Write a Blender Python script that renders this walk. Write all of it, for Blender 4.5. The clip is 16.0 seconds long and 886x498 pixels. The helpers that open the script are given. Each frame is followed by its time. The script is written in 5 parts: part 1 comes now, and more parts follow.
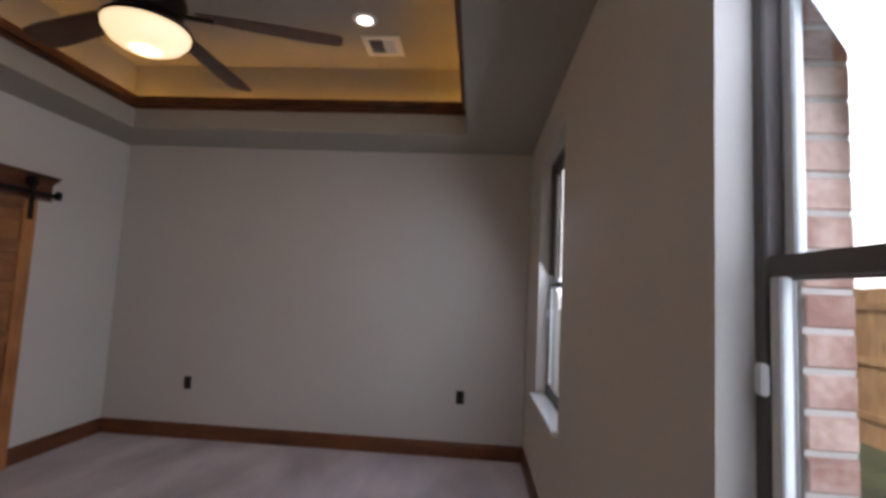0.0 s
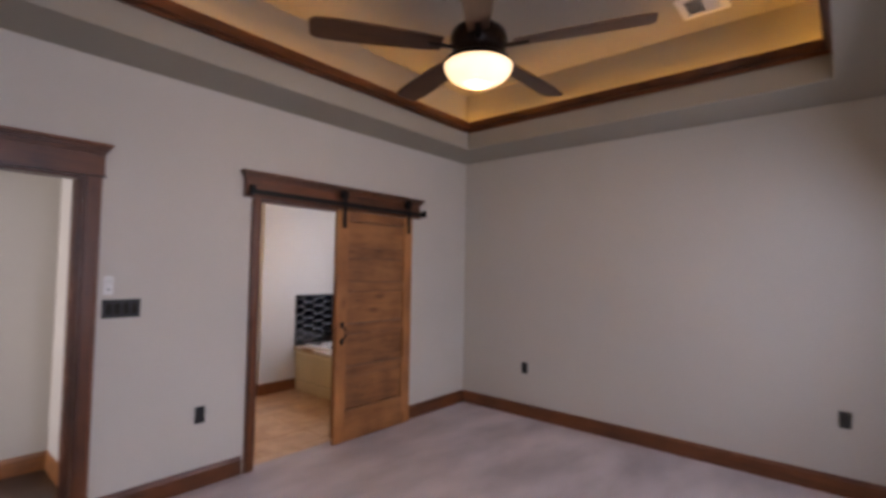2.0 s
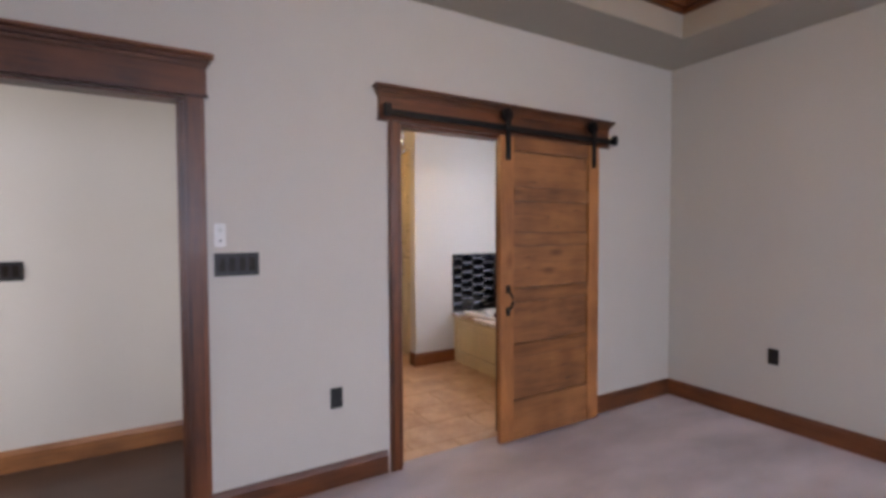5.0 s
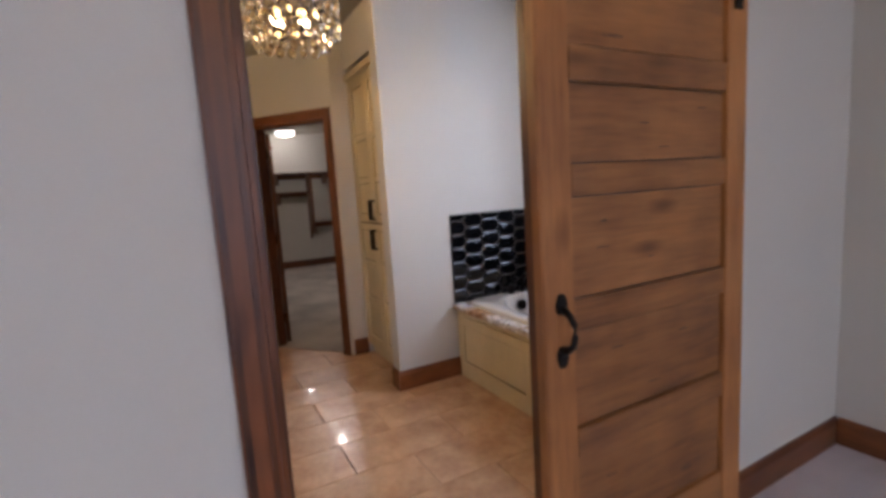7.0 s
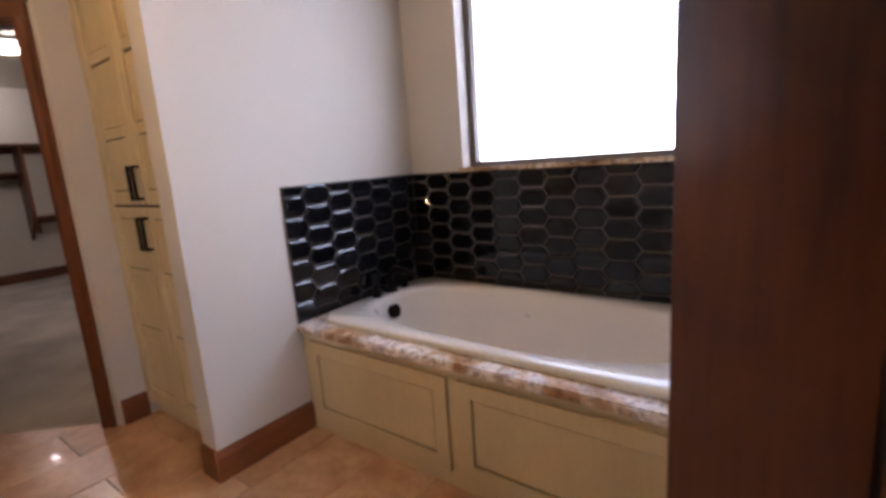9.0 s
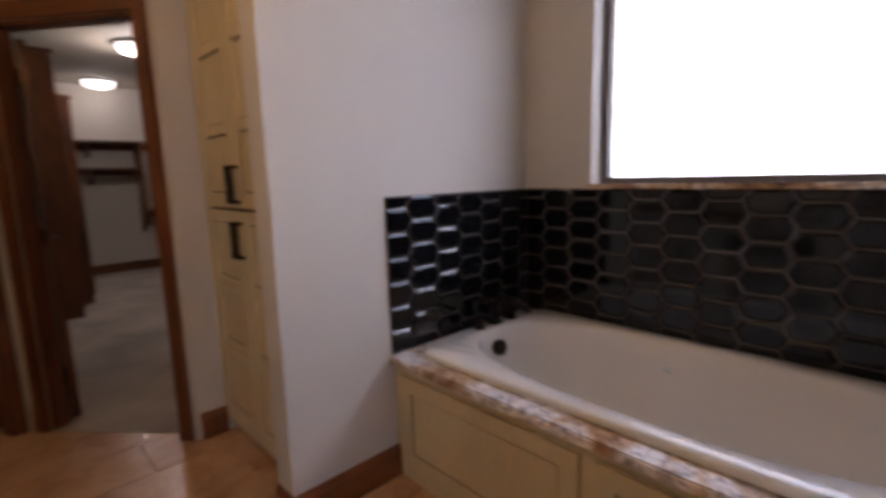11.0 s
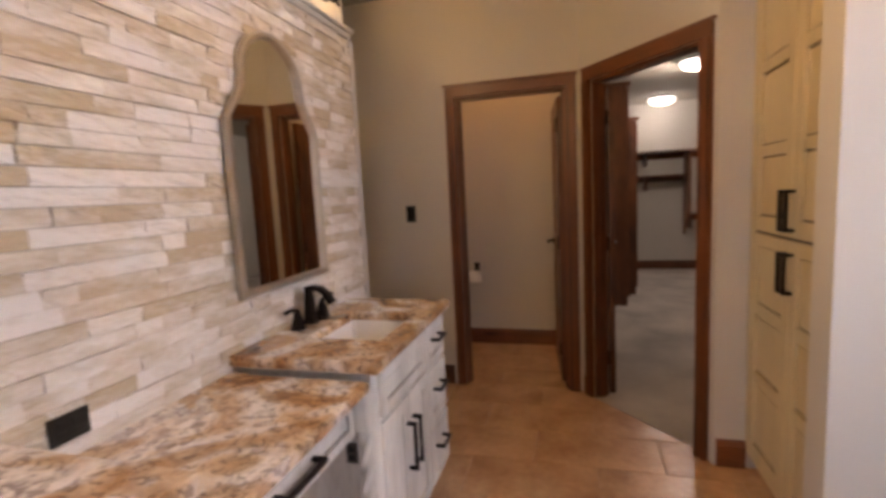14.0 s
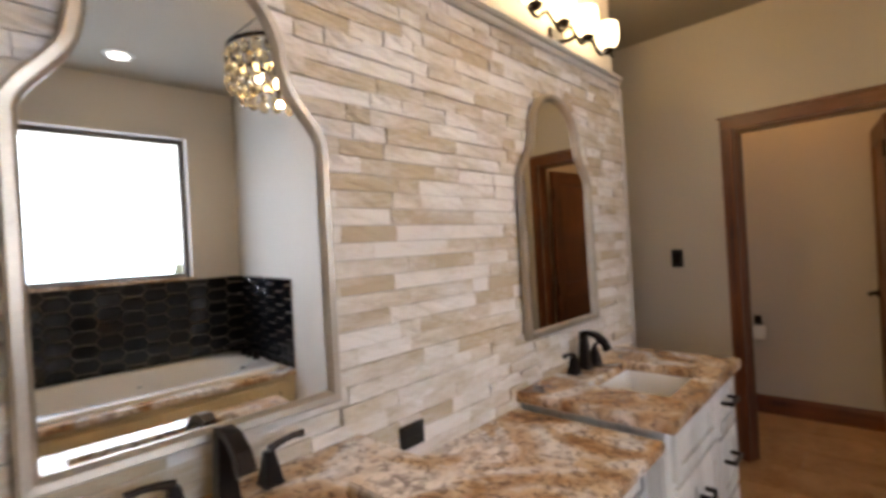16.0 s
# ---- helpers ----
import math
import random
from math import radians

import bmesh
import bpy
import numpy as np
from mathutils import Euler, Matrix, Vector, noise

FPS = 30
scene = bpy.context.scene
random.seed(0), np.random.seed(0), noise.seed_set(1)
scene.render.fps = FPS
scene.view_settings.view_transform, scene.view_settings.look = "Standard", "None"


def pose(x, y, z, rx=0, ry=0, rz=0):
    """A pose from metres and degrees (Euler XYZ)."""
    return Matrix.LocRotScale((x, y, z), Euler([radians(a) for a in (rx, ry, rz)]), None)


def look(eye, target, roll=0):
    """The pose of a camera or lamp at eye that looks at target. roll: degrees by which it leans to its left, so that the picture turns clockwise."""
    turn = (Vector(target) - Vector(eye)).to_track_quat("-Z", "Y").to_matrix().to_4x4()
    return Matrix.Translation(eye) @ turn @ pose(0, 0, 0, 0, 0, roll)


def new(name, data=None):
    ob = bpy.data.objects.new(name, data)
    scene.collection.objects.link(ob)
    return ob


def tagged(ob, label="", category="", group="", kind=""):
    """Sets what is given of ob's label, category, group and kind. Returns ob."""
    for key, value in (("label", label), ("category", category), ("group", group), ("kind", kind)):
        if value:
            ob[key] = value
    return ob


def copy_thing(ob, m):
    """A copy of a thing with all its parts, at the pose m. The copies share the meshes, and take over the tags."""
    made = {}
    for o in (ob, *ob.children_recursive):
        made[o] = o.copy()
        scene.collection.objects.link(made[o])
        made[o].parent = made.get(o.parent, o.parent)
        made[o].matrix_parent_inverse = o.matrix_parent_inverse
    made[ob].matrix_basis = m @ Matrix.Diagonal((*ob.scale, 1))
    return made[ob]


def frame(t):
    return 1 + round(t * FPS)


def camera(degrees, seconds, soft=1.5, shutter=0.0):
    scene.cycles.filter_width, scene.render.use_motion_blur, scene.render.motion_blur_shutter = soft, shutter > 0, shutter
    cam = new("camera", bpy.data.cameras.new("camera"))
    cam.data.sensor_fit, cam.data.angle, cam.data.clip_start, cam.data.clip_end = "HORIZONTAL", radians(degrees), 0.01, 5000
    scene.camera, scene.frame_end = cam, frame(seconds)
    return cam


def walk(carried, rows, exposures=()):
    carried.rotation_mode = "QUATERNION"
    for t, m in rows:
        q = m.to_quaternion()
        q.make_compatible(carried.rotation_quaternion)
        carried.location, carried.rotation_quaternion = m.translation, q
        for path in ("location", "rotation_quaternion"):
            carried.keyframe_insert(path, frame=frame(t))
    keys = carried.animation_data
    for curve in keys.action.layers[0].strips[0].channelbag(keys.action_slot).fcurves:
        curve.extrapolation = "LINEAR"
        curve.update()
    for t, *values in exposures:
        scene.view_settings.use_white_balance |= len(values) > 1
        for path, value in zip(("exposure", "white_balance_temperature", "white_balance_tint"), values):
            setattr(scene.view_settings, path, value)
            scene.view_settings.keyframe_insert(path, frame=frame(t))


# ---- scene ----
cam = camera(86.7, 16.0, soft=3.5, shutter=0.5)
PATH = [
    (0, (3.517, -4.386, 1.501), (3.374, -2.399, 1.674), 2.7),
    (0.5, (3.553, -4.359, 1.516), (3.219, -2.394, 1.677), 2.1),
    (1, (3.567, -4.337, 1.518), (2.821, -2.487, 1.661), 1.6),
    (1.5, (3.511, -4.379, 1.559), (2.416, -2.708, 1.668), 0.8),
    (2, (3.436, -4.409, 1.546), (2.135, -2.892, 1.631), 1.0),
    (2.5, (3.336, -4.446, 1.523), (1.804, -3.162, 1.584), 0.1),
    (3, (3.296, -4.47, 1.499), (1.619, -3.382, 1.565), 0.2),
    (3.5, (3.229, -4.453, 1.503), (1.544, -3.377, 1.555), -0.7),
    (6, (1.835, -3.121, 1.371), (0.08, -2.174, 1.229), -0.4),
    (6.5, (1.453, -2.874, 1.423), (-0.333, -1.985, 1.277), -2.4),
    (7, (1.033, -2.702, 1.372), (-0.714, -1.762, 1.117), -3.6),
    (7.5, (0.657, -2.637, 1.348), (-1.038, -1.603, 1.111), -1.6),
    (8, (0.377, -2.535, 1.313), (-1.092, -1.221, 0.973), -3.6),
    (10.5, (-0.353, -2.203, 1.214), (-1.438, -0.556, 0.884), -3.6),
    (11, (-0.397, -2.186, 1.258), (-1.821, -0.816, 0.95), -1.5),
    (11.5, (-0.418, -2.152, 1.329), (-2.115, -1.144, 1.006), -2.3),
    (12, (-0.417, -2.147, 1.354), (-2.251, -1.421, 1.029), -2.1),
    (12.5, (-0.417, -2.156, 1.349), (-2.345, -1.74, 1.018), -0.9),
    (13, (-0.411, -2.147, 1.351), (-2.38, -2.119, 1.003), -1.0),
    (13.5, (-0.407, -2.174, 1.357), (-2.371, -2.431, 1.084), -1.8),
    (14, (-0.4, -2.199, 1.366), (-2.31, -2.741, 1.133), -2.9),
    (14.5, (-0.384, -2.217, 1.37), (-2.206, -3.02, 1.179), -2.9),
    (15, (-0.354, -2.248, 1.371), (-2.073, -3.257, 1.207), -2.3),
    (15.5, (-0.314, -2.29, 1.386), (-1.918, -3.483, 1.327), -3.0),
    (16, (-0.273, -2.331, 1.398), (-1.733, -3.699, 1.393), -3.5),
]
walk(cam, [(t, look(eye, target, roll)) for t, eye, target, roll in PATH], [(0, -1.0, 6150, 17), (0.5, -0.95, 6200, 18), (1, -0.9, 6300, 20), (1.5, -0.6, 6300, 23), (2, -0.45, 6350, 24), (2.5, -0.36, 6350, 25), (3.5, -0.08, 6300, 24), (6, -0.22, 5900, 18), (7, -0.32, 5850, 18), (7.5, -0.12, 5900, 20), (8, 0.05, 5950, 23), (10.5, -0.65, 6050, 26), (11, -0.8, 6150, 27), (11.5, -1.22, 6300, 28), (12, -1.03, 6300, 28), (12.5, -0.45, 6450, 28), (13, -0.12, 6550, 28), (13.5, 0.02, 6600, 27), (14.5, 0.02, 6450, 20), (16, -0.03, 6150, 13)])

# ---- world, sun, large lights ----
world = bpy.data.worlds.new("World")
scene.world = world
world.use_nodes = True
sky = world.node_tree.nodes.new("ShaderNodeTexSky")
sky.sky_type, sky.sun_disc = "NISHITA", False
sky.sun_elevation, sky.sun_rotation = radians(42), radians(221)
world.node_tree.links.new(sky.outputs[0], world.node_tree.nodes["Background"].inputs[0])
world.node_tree.nodes["Background"].inputs[1].default_value = 0.15
sun = new("sun", bpy.data.lights.new("sun", "SUN"))
sun.data.energy, sun.data.angle, sun.data.color = 5.0, radians(0.6), (1, 0.95, 0.88)
sun.matrix_world = look((0, 0, 20), (6.5, 7.55, 11))


def area(name, eye, target, w, h, power, color):
    li = bpy.data.lights.new(name, "AREA")
    li.shape, li.size, li.size_y, li.energy, li.color = "RECTANGLE", w, h, power, color
    ob = new(name, li)
    ob.matrix_world = look(eye, target)
    return ob


def bulb(name, at, power, color, radius=0.03):
    li = bpy.data.lights.new(name, "POINT")
    li.energy, li.color, li.shadow_soft_size = power, color, radius
    ob = new(name, li)
    ob.location = at
    return ob


DAY = (0.76, 0.85, 1.0)
WARM = (1.0, 0.63, 0.24)
area("daylight_far_window", (4.13, -1.22, 1.64), (0.6, -1.6, -0.3), 0.9, 1.7, 36, DAY)
area("daylight_near_window", (4.30, -3.93, 1.64), (0.6, -3.4, -0.3), 0.8, 1.7, 46, DAY)
area("daylight_bath_window", (-0.93, 0.03, 1.73), (-0.93, -4, 1.2), 1.02, 1.0, 31, DAY)
# hall fill: added lamp out of view, no window is known there
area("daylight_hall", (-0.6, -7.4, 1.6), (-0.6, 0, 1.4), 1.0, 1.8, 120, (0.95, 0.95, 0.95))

# ---- materials ----
def mat(name, color, rough=0.6, metal=0.0, vary=0.12, scale=3.0, grain=80.0, bump=0.15, spread=None, piece=0.0, coat=0.0, stretch=(1, 1, 1), dist=0.004):
    """Paint or solid stuff: broad mottling, fine grain, relief, and a shift from piece to piece."""
    m = bpy.data.materials.new(name)
    m.use_nodes = True
    n, l = m.node_tree.nodes, m.node_tree.links
    b = n["Principled BSDF"]
    b.inputs["Roughness"].default_value, b.inputs["Metallic"].default_value = rough, metal
    b.inputs["Coat Weight"].default_value = coat
    tc, mp = n.new("ShaderNodeTexCoord"), n.new("ShaderNodeMapping")
    mp.inputs["Scale"].default_value = stretch
    l.new(tc.outputs["Object"], mp.inputs[0])
    big, fine = n.new("ShaderNodeTexNoise"), n.new("ShaderNodeTexNoise")
    big.inputs["Scale"].default_value, fine.inputs["Scale"].default_value = scale, grain
    big.inputs["Detail"].default_value, fine.inputs["Detail"].default_value = 4, 3
    l.new(mp.outputs[0], big.inputs[0]), l.new(mp.outputs[0], fine.inputs[0])
    ramp = n.new("ShaderNodeValToRGB")
    lo = [c * (1 - vary) for c in color]
    hi = list(spread) if spread else [min(1, c * (1 + vary)) for c in color]
    ramp.color_ramp.elements[0].color, ramp.color_ramp.elements[1].color = (*lo, 1), (*hi, 1)
    ramp.color_ramp.elements[0].position, ramp.color_ramp.elements[1].position = 0.3, 0.7
    mix = n.new("ShaderNodeMath")
    mix.operation = "MULTIPLY_ADD"
    mix.inputs[1].default_value = 0.35
    l.new(fine.outputs[0], mix.inputs[0])
    sub = n.new("ShaderNodeMath")
    sub.operation = "SUBTRACT"
    sub.inputs[1].default_value = 0.17
    l.new(big.outputs[0], sub.inputs[0]), l.new(sub.outputs[0], mix.inputs[2])
    last = mix
    if piece:
        oi, ma = n.new("ShaderNodeObjectInfo"), n.new("ShaderNodeMath")
        ma.operation = "MULTIPLY_ADD"
        ma.inputs[1].default_value = piece
        l.new(oi.outputs["Random"], ma.inputs[0])
        ad = n.new("ShaderNodeMath")
        ad.operation = "SUBTRACT"
        ad.inputs[1].default_value = piece / 2
        l.new(mix.outputs[0], ad.inputs[0]), l.new(ad.outputs[0], ma.inputs[2])
        off = n.new("ShaderNodeVectorMath")
        off.operation = "ADD"
        comb = n.new("ShaderNodeVectorMath")
        comb.operation = "SCALE"
        comb.inputs[0].default_value, = ((37, 19, 53),)
        l.new(oi.outputs["Random"], comb.inputs["Scale"])
        l.new(tc.outputs["Object"], off.inputs[0]), l.new(comb.outputs[0], off.inputs[1])
        l.new(off.outputs[0], mp.inputs[0])
        last = ma
    l.new(last.outputs[0], ramp.inputs[0]), l.new(ramp.outputs[0], b.inputs["Base Color"])
    if bump:
        bp = n.new("ShaderNodeBump")
        bp.inputs["Strength"].default_value, bp.inputs["Distance"].default_value = bump, dist
        l.new(fine.outputs[0], bp.inputs["Height"]), l.new(bp.outputs[0], b.inputs["Normal"])
    return m


def wood(name, dark, light, along="z", rough=0.42, scale=1.0, piece=0.25, knots=True):
    """Stained knotty wood with grain along one axis."""
    m = bpy.data.materials.new(name)
    m.use_nodes = True
    n, l = m.node_tree.nodes, m.node_tree.links
    b = n["Principled BSDF"]
    b.inputs["Roughness"].default_value, b.inputs["Coat Weight"].default_value, b.inputs["Coat Roughness"].default_value = rough, 0.12, 0.3
    tc, oi = n.new("ShaderNodeTexCoord"), n.new("ShaderNodeObjectInfo")
    comb, off, mp = n.new("ShaderNodeVectorMath"), n.new("ShaderNodeVectorMath"), n.new("ShaderNodeMapping")
    comb.operation, off.operation = "SCALE", "ADD"
    comb.inputs[0].default_value = (23, 41, 17)
    l.new(oi.outputs["Random"], comb.inputs["Scale"])
    l.new(tc.outputs["Object"], off.inputs[0]), l.new(comb.outputs[0], off.inputs[1])
    l.new(off.outputs[0], mp.inputs[0])
    k = {"x": (1.2, 14, 14), "y": (14, 1.2, 14), "z": (14, 14, 1.2)}[along]
    mp.inputs["Scale"].default_value = [v * scale for v in k]
    grain, fine, blot = n.new("ShaderNodeTexNoise"), n.new("ShaderNodeTexNoise"), n.new("ShaderNodeTexNoise")
    grain.inputs["Scale"].default_value, grain.inputs["Detail"].default_value, grain.inputs["Distortion"].default_value = 1.0, 6, 0.8
    fine.inputs["Scale"].default_value, fine.inputs["Detail"].default_value = 6.0, 4
    blot.inputs["Scale"].default_value, blot.inputs["Detail"].default_value = 3.5, 3
    l.new(mp.outputs[0], grain.inputs[0]), l.new(mp.outputs[0], fine.inputs[0]), l.new(off.outputs[0], blot.inputs[0])
    s1, s2, s3 = n.new("ShaderNodeMath"), n.new("ShaderNodeMath"), n.new("ShaderNodeMath")
    for s in (s1, s2, s3):
        s.operation = "MULTIPLY_ADD"
    s1.inputs[1].default_value, s1.inputs[2].default_value = 0.42, -0.08
    l.new(grain.outputs[0], s1.inputs[0])
    s2.inputs[1].default_value = 0.3
    l.new(fine.outputs[0], s2.inputs[0]), l.new(s1.outputs[0], s2.inputs[2])
    s3.inputs[1].default_value = 0.55
    l.new(blot.outputs[0], s3.inputs[0]), l.new(s2.outputs[0], s3.inputs[2])
    last = s3
    if piece:
        s4 = n.new("ShaderNodeMath")
        s4.operation = "MULTIPLY_ADD"
        s4.inputs[1].default_value = piece
        l.new(oi.outputs["Random"], s4.inputs[0]), l.new(s3.outputs[0], s4.inputs[2])
        s5 = n.new("ShaderNodeMath")
        s5.operation = "SUBTRACT"
        s5.inputs[1].default_value = piece / 2
        l.new(s4.outputs[0], s5.inputs[0])
        last = s5
    ramp = n.new("ShaderNodeValToRGB")
    ramp.color_ramp.elements[0].color, ramp.color_ramp.elements[1].color = (*dark, 1), (*light, 1)
    ramp.color_ramp.elements[0].position, ramp.color_ramp.elements[1].position = 0.32, 0.75
    l.new(last.outputs[0], ramp.inputs[0])
    out = ramp
    if knots:
        vo, kr, mul = n.new("ShaderNodeTexVoronoi"), n.new("ShaderNodeValToRGB"), n.new("ShaderNodeMixRGB")
        vm = n.new("ShaderNodeMapping")
        kk = {"x": (2.2, 6, 6), "y": (6, 2.2, 6), "z": (6, 6, 2.2)}[along]
        vm.inputs["Scale"].default_value = kk
        l.new(off.outputs[0], vm.inputs[0]), l.new(vm.outputs[0], vo.inputs[0])
        vo.inputs["Scale"].default_value = 0.8
        kr.color_ramp.elements[0].position, kr.color_ramp.elements[1].position = 0.04, 0.16
        kr.color_ramp.elements[0].color = (0.25, 0.2, 0.18, 1)
        l.new(vo.outputs["Distance"], kr.inputs[0])
        mul.blend_type, mul.inputs[0].default_value = "MULTIPLY", 0.8
        l.new(ramp.outputs[0], mul.inputs[1]), l.new(kr.outputs[0], mul.inputs[2])
        out = mul
    l.new(out.outputs[0], b.inputs["Base Color"])
    bp = n.new("ShaderNodeBump")
    bp.inputs["Strength"].default_value, bp.inputs["Distance"].default_value = 0.25, 0.002
    l.new(s2.outputs[0], bp.inputs["Height"]), l.new(bp.outputs[0], b.inputs["Normal"])
    return m


def granite(name):
    """Polished granite: cream, rust and grey flow with dark flecks."""
    m = bpy.data.materials.new(name)
    m.use_nodes = True
    n, l = m.node_tree.nodes, m.node_tree.links
    b = n["Principled BSDF"]
    b.inputs["Roughness"].default_value, b.inputs["Coat Weight"].default_value, b.inputs["Coat Roughness"].default_value = 0.22, 0.4, 0.08
    tc = n.new("ShaderNodeTexCoord")
    flow, fleck, vein = n.new("ShaderNodeTexNoise"), n.new("ShaderNodeTexNoise"), n.new("ShaderNodeTexNoise")
    for t, s, d, w in ((flow, 4.0, 7, 1.2), (fleck, 52.0, 4, 0.8), (vein, 19.0, 7, 1.2)):
        t.inputs["Scale"].default_value, t.inputs["Detail"].default_value, t.inputs["Distortion"].default_value = s, d, w
        l.new(tc.outputs["Object"], t.inputs[0])
    r1 = n.new("ShaderNodeValToRGB")
    r1.color_ramp.elements[0].color, r1.color_ramp.elements[0].position = (0.15, 0.075, 0.035, 1), 0.3
    r1.color_ramp.elements[1].color, r1.color_ramp.elements[1].position = (0.78, 0.75, 0.73, 1), 0.6
    e = r1.color_ramp.elements.new(0.4)
    e.color = (0.42, 0.25, 0.12, 1)
    e = r1.color_ramp.elements.new(0.5)
    e.color = (0.6, 0.46, 0.31, 1)
    l.new(flow.outputs[0], r1.inputs[0])
    r2 = n.new("ShaderNodeValToRGB")
    r2.color_ramp.elements[0].color, r2.color_ramp.elements[0].position = (0.12, 0.08, 0.08, 1), 0.38
    r2.color_ramp.elements[1].color, r2.color_ramp.elements[1].position = (1, 1, 1, 1), 0.48
    l.new(fleck.outputs[0], r2.inputs[0])
    r3 = n.new("ShaderNodeValToRGB")
    r3.color_ramp.elements[0].color, r3.color_ramp.elements[0].position = (0.4, 0.3, 0.25, 1), 0.34
    r3.color_ramp.elements[1].color, r3.color_ramp.elements[1].position = (1.15, 1.1, 1.05, 1), 0.56
    l.new(vein.outputs[0], r3.inputs[0])
    m1, m2 = n.new("ShaderNodeMixRGB"), n.new("ShaderNodeMixRGB")
    m1.blend_type = m2.blend_type = "MULTIPLY"
    m1.inputs[0].default_value, m2.inputs[0].default_value = 0.6, 0.55
    l.new(r1.outputs[0], m1.inputs[1]), l.new(r2.outputs[0], m1.inputs[2])
    l.new(m1.outputs[0], m2.inputs[1]), l.new(r3.outputs[0], m2.inputs[2])
    l.new(m2.outputs[0], b.inputs["Base Color"])
    return m


def glow(name, color, strength):
    m = bpy.data.materials.new(name)
    m.use_nodes = True
    b = m.node_tree.nodes["Principled BSDF"]
    b.inputs["Base Color"].default_value = (0.8, 0.75, 0.65, 1)
    b.inputs["Emission Color"].default_value, b.inputs["Emission Strength"].default_value = (*color, 1), strength
    return m


def glass(name, color=(1, 1, 1), rough=0.0):
    m = bpy.data.materials.new(name)
    m.use_nodes = True
    b = m.node_tree.nodes["Principled BSDF"]
    b.inputs["Base Color"].default_value = (*color, 1)
    b.inputs["Transmission Weight"].default_value, b.inputs["Roughness"].default_value, b.inputs["IOR"].default_value = 1, rough, 1.45
    return m


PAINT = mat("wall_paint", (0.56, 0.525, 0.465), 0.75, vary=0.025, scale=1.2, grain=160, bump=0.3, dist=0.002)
# the walls' beige, darkened: the ceilings' weaker light is put into the colour
CEIL = mat("ceiling_paint_dimmed", (0.36, 0.33, 0.27), 0.85, vary=0.03, scale=1.5, grain=120, bump=0.35, dist=0.003)
CARPET = mat("carpet", (0.58, 0.51, 0.51), 0.95, vary=0.26, scale=2.2, grain=260, bump=0.9, dist=0.01, stretch=(1, 0.45, 1))
CLOSET_CARPET = mat("closet_carpet", (0.5, 0.44, 0.38), 0.95, vary=0.25, scale=2.2, grain=220, bump=0.9, dist=0.01)
STAIN = wood("stained_alder_trim", (0.034, 0.009, 0.003), (0.2, 0.062, 0.017), "z")
STAIN_X = wood("stained_alder_trim_x", (0.034, 0.009, 0.003), (0.2, 0.062, 0.017), "x")
STAIN_Y = wood("stained_alder_trim_y", (0.034, 0.009, 0.003), (0.2, 0.062, 0.017), "y")
BARN_Z = wood("knotty_alder_stile", (0.15, 0.05, 0.014), (0.46, 0.19, 0.055), "z")
BARN_Y = wood("knotty_alder_plank", (0.1, 0.035, 0.011), (0.37, 0.155, 0.047), "y", piece=0.12)
DARKWOOD = wood("dark_wood_floor", (0.018, 0.01, 0.007), (0.06, 0.032, 0.02), "y", 0.3, knots=False)
IRON = mat("black_iron", (0.012, 0.011, 0.011), 0.45, 0.6, 0.3, 20, 200, 0.1)
BRONZE = mat("oil_rubbed_bronze", (0.022, 0.016, 0.014), 0.28, 0.85, 0.3, 25, 200, 0.03)
TILE = mat("floor_tile", (0.48, 0.26, 0.125), 0.3, vary=0.2, scale=5, grain=30, bump=0.06, spread=(0.62, 0.39, 0.22), piece=0.12, coat=0.15)
GROUT = mat("floor_grout", (0.47, 0.29, 0.165), 0.9, vary=0.15)
BLACKTILE = mat("black_glass_tile", (0.004, 0.004, 0.005), 0.07, vary=0.2, bump=0.0, coat=0.0)
BLACKGROUT = mat("grey_grout", (0.15, 0.13, 0.115), 0.8, vary=0.15)
LEDGER = mat("ledger_stone", (0.58, 0.47, 0.31), 0.8, vary=0.12, scale=7, grain=60, bump=0.8, spread=(0.8, 0.75, 0.69), piece=0.42, dist=0.008, stretch=(0.5, 1, 1.6))
GRANITE = granite("granite")
CREAM = mat("cream_glazed_cabinet", (0.58, 0.47, 0.27), 0.45, vary=0.1, scale=5, grain=60, bump=0.08, stretch=(1, 1, 0.3))
DISTRESS = mat("distressed_white_cabinet", (0.52, 0.5, 0.45), 0.5, vary=0.15, scale=6, grain=50, bump=0.1, spread=(0.72, 0.7, 0.65), stretch=(1, 1, 0.25))
GLAZE = mat("dark_glaze", (0.09, 0.06, 0.035), 0.6, vary=0.4, scale=12)
TUBWHITE = mat("white_acrylic", (0.74, 0.69, 0.62), 0.16, vary=0.015, bump=0.0, coat=0.5)
PORCELAIN = mat("white_porcelain", (0.82, 0.8, 0.77), 0.12, vary=0.01, bump=0.0, coat=0.5)
VINYL = mat("white_vinyl", (0.62, 0.63, 0.6), 0.4, vary=0.04, bump=0.02)
BROWNVINYL = mat("bronze_sash", (0.09, 0.075, 0.065), 0.45, vary=0.1, bump=0.02)
BLACKPLASTIC = mat("black_plastic", (0.006, 0.006, 0.006), 0.42, vary=0.1, bump=0.0)
WHITEPLASTIC = mat("white_plastic", (0.75, 0.75, 0.73), 0.4, vary=0.02, bump=0.0)
SILVER = mat("champagne_silver_frame", (0.46, 0.4, 0.32), 0.35, 0.75, 0.15, 8, 120, 0.1)
PAPER = mat("tissue_paper", (0.8, 0.77, 0.72), 0.95, vary=0.03, grain=120)
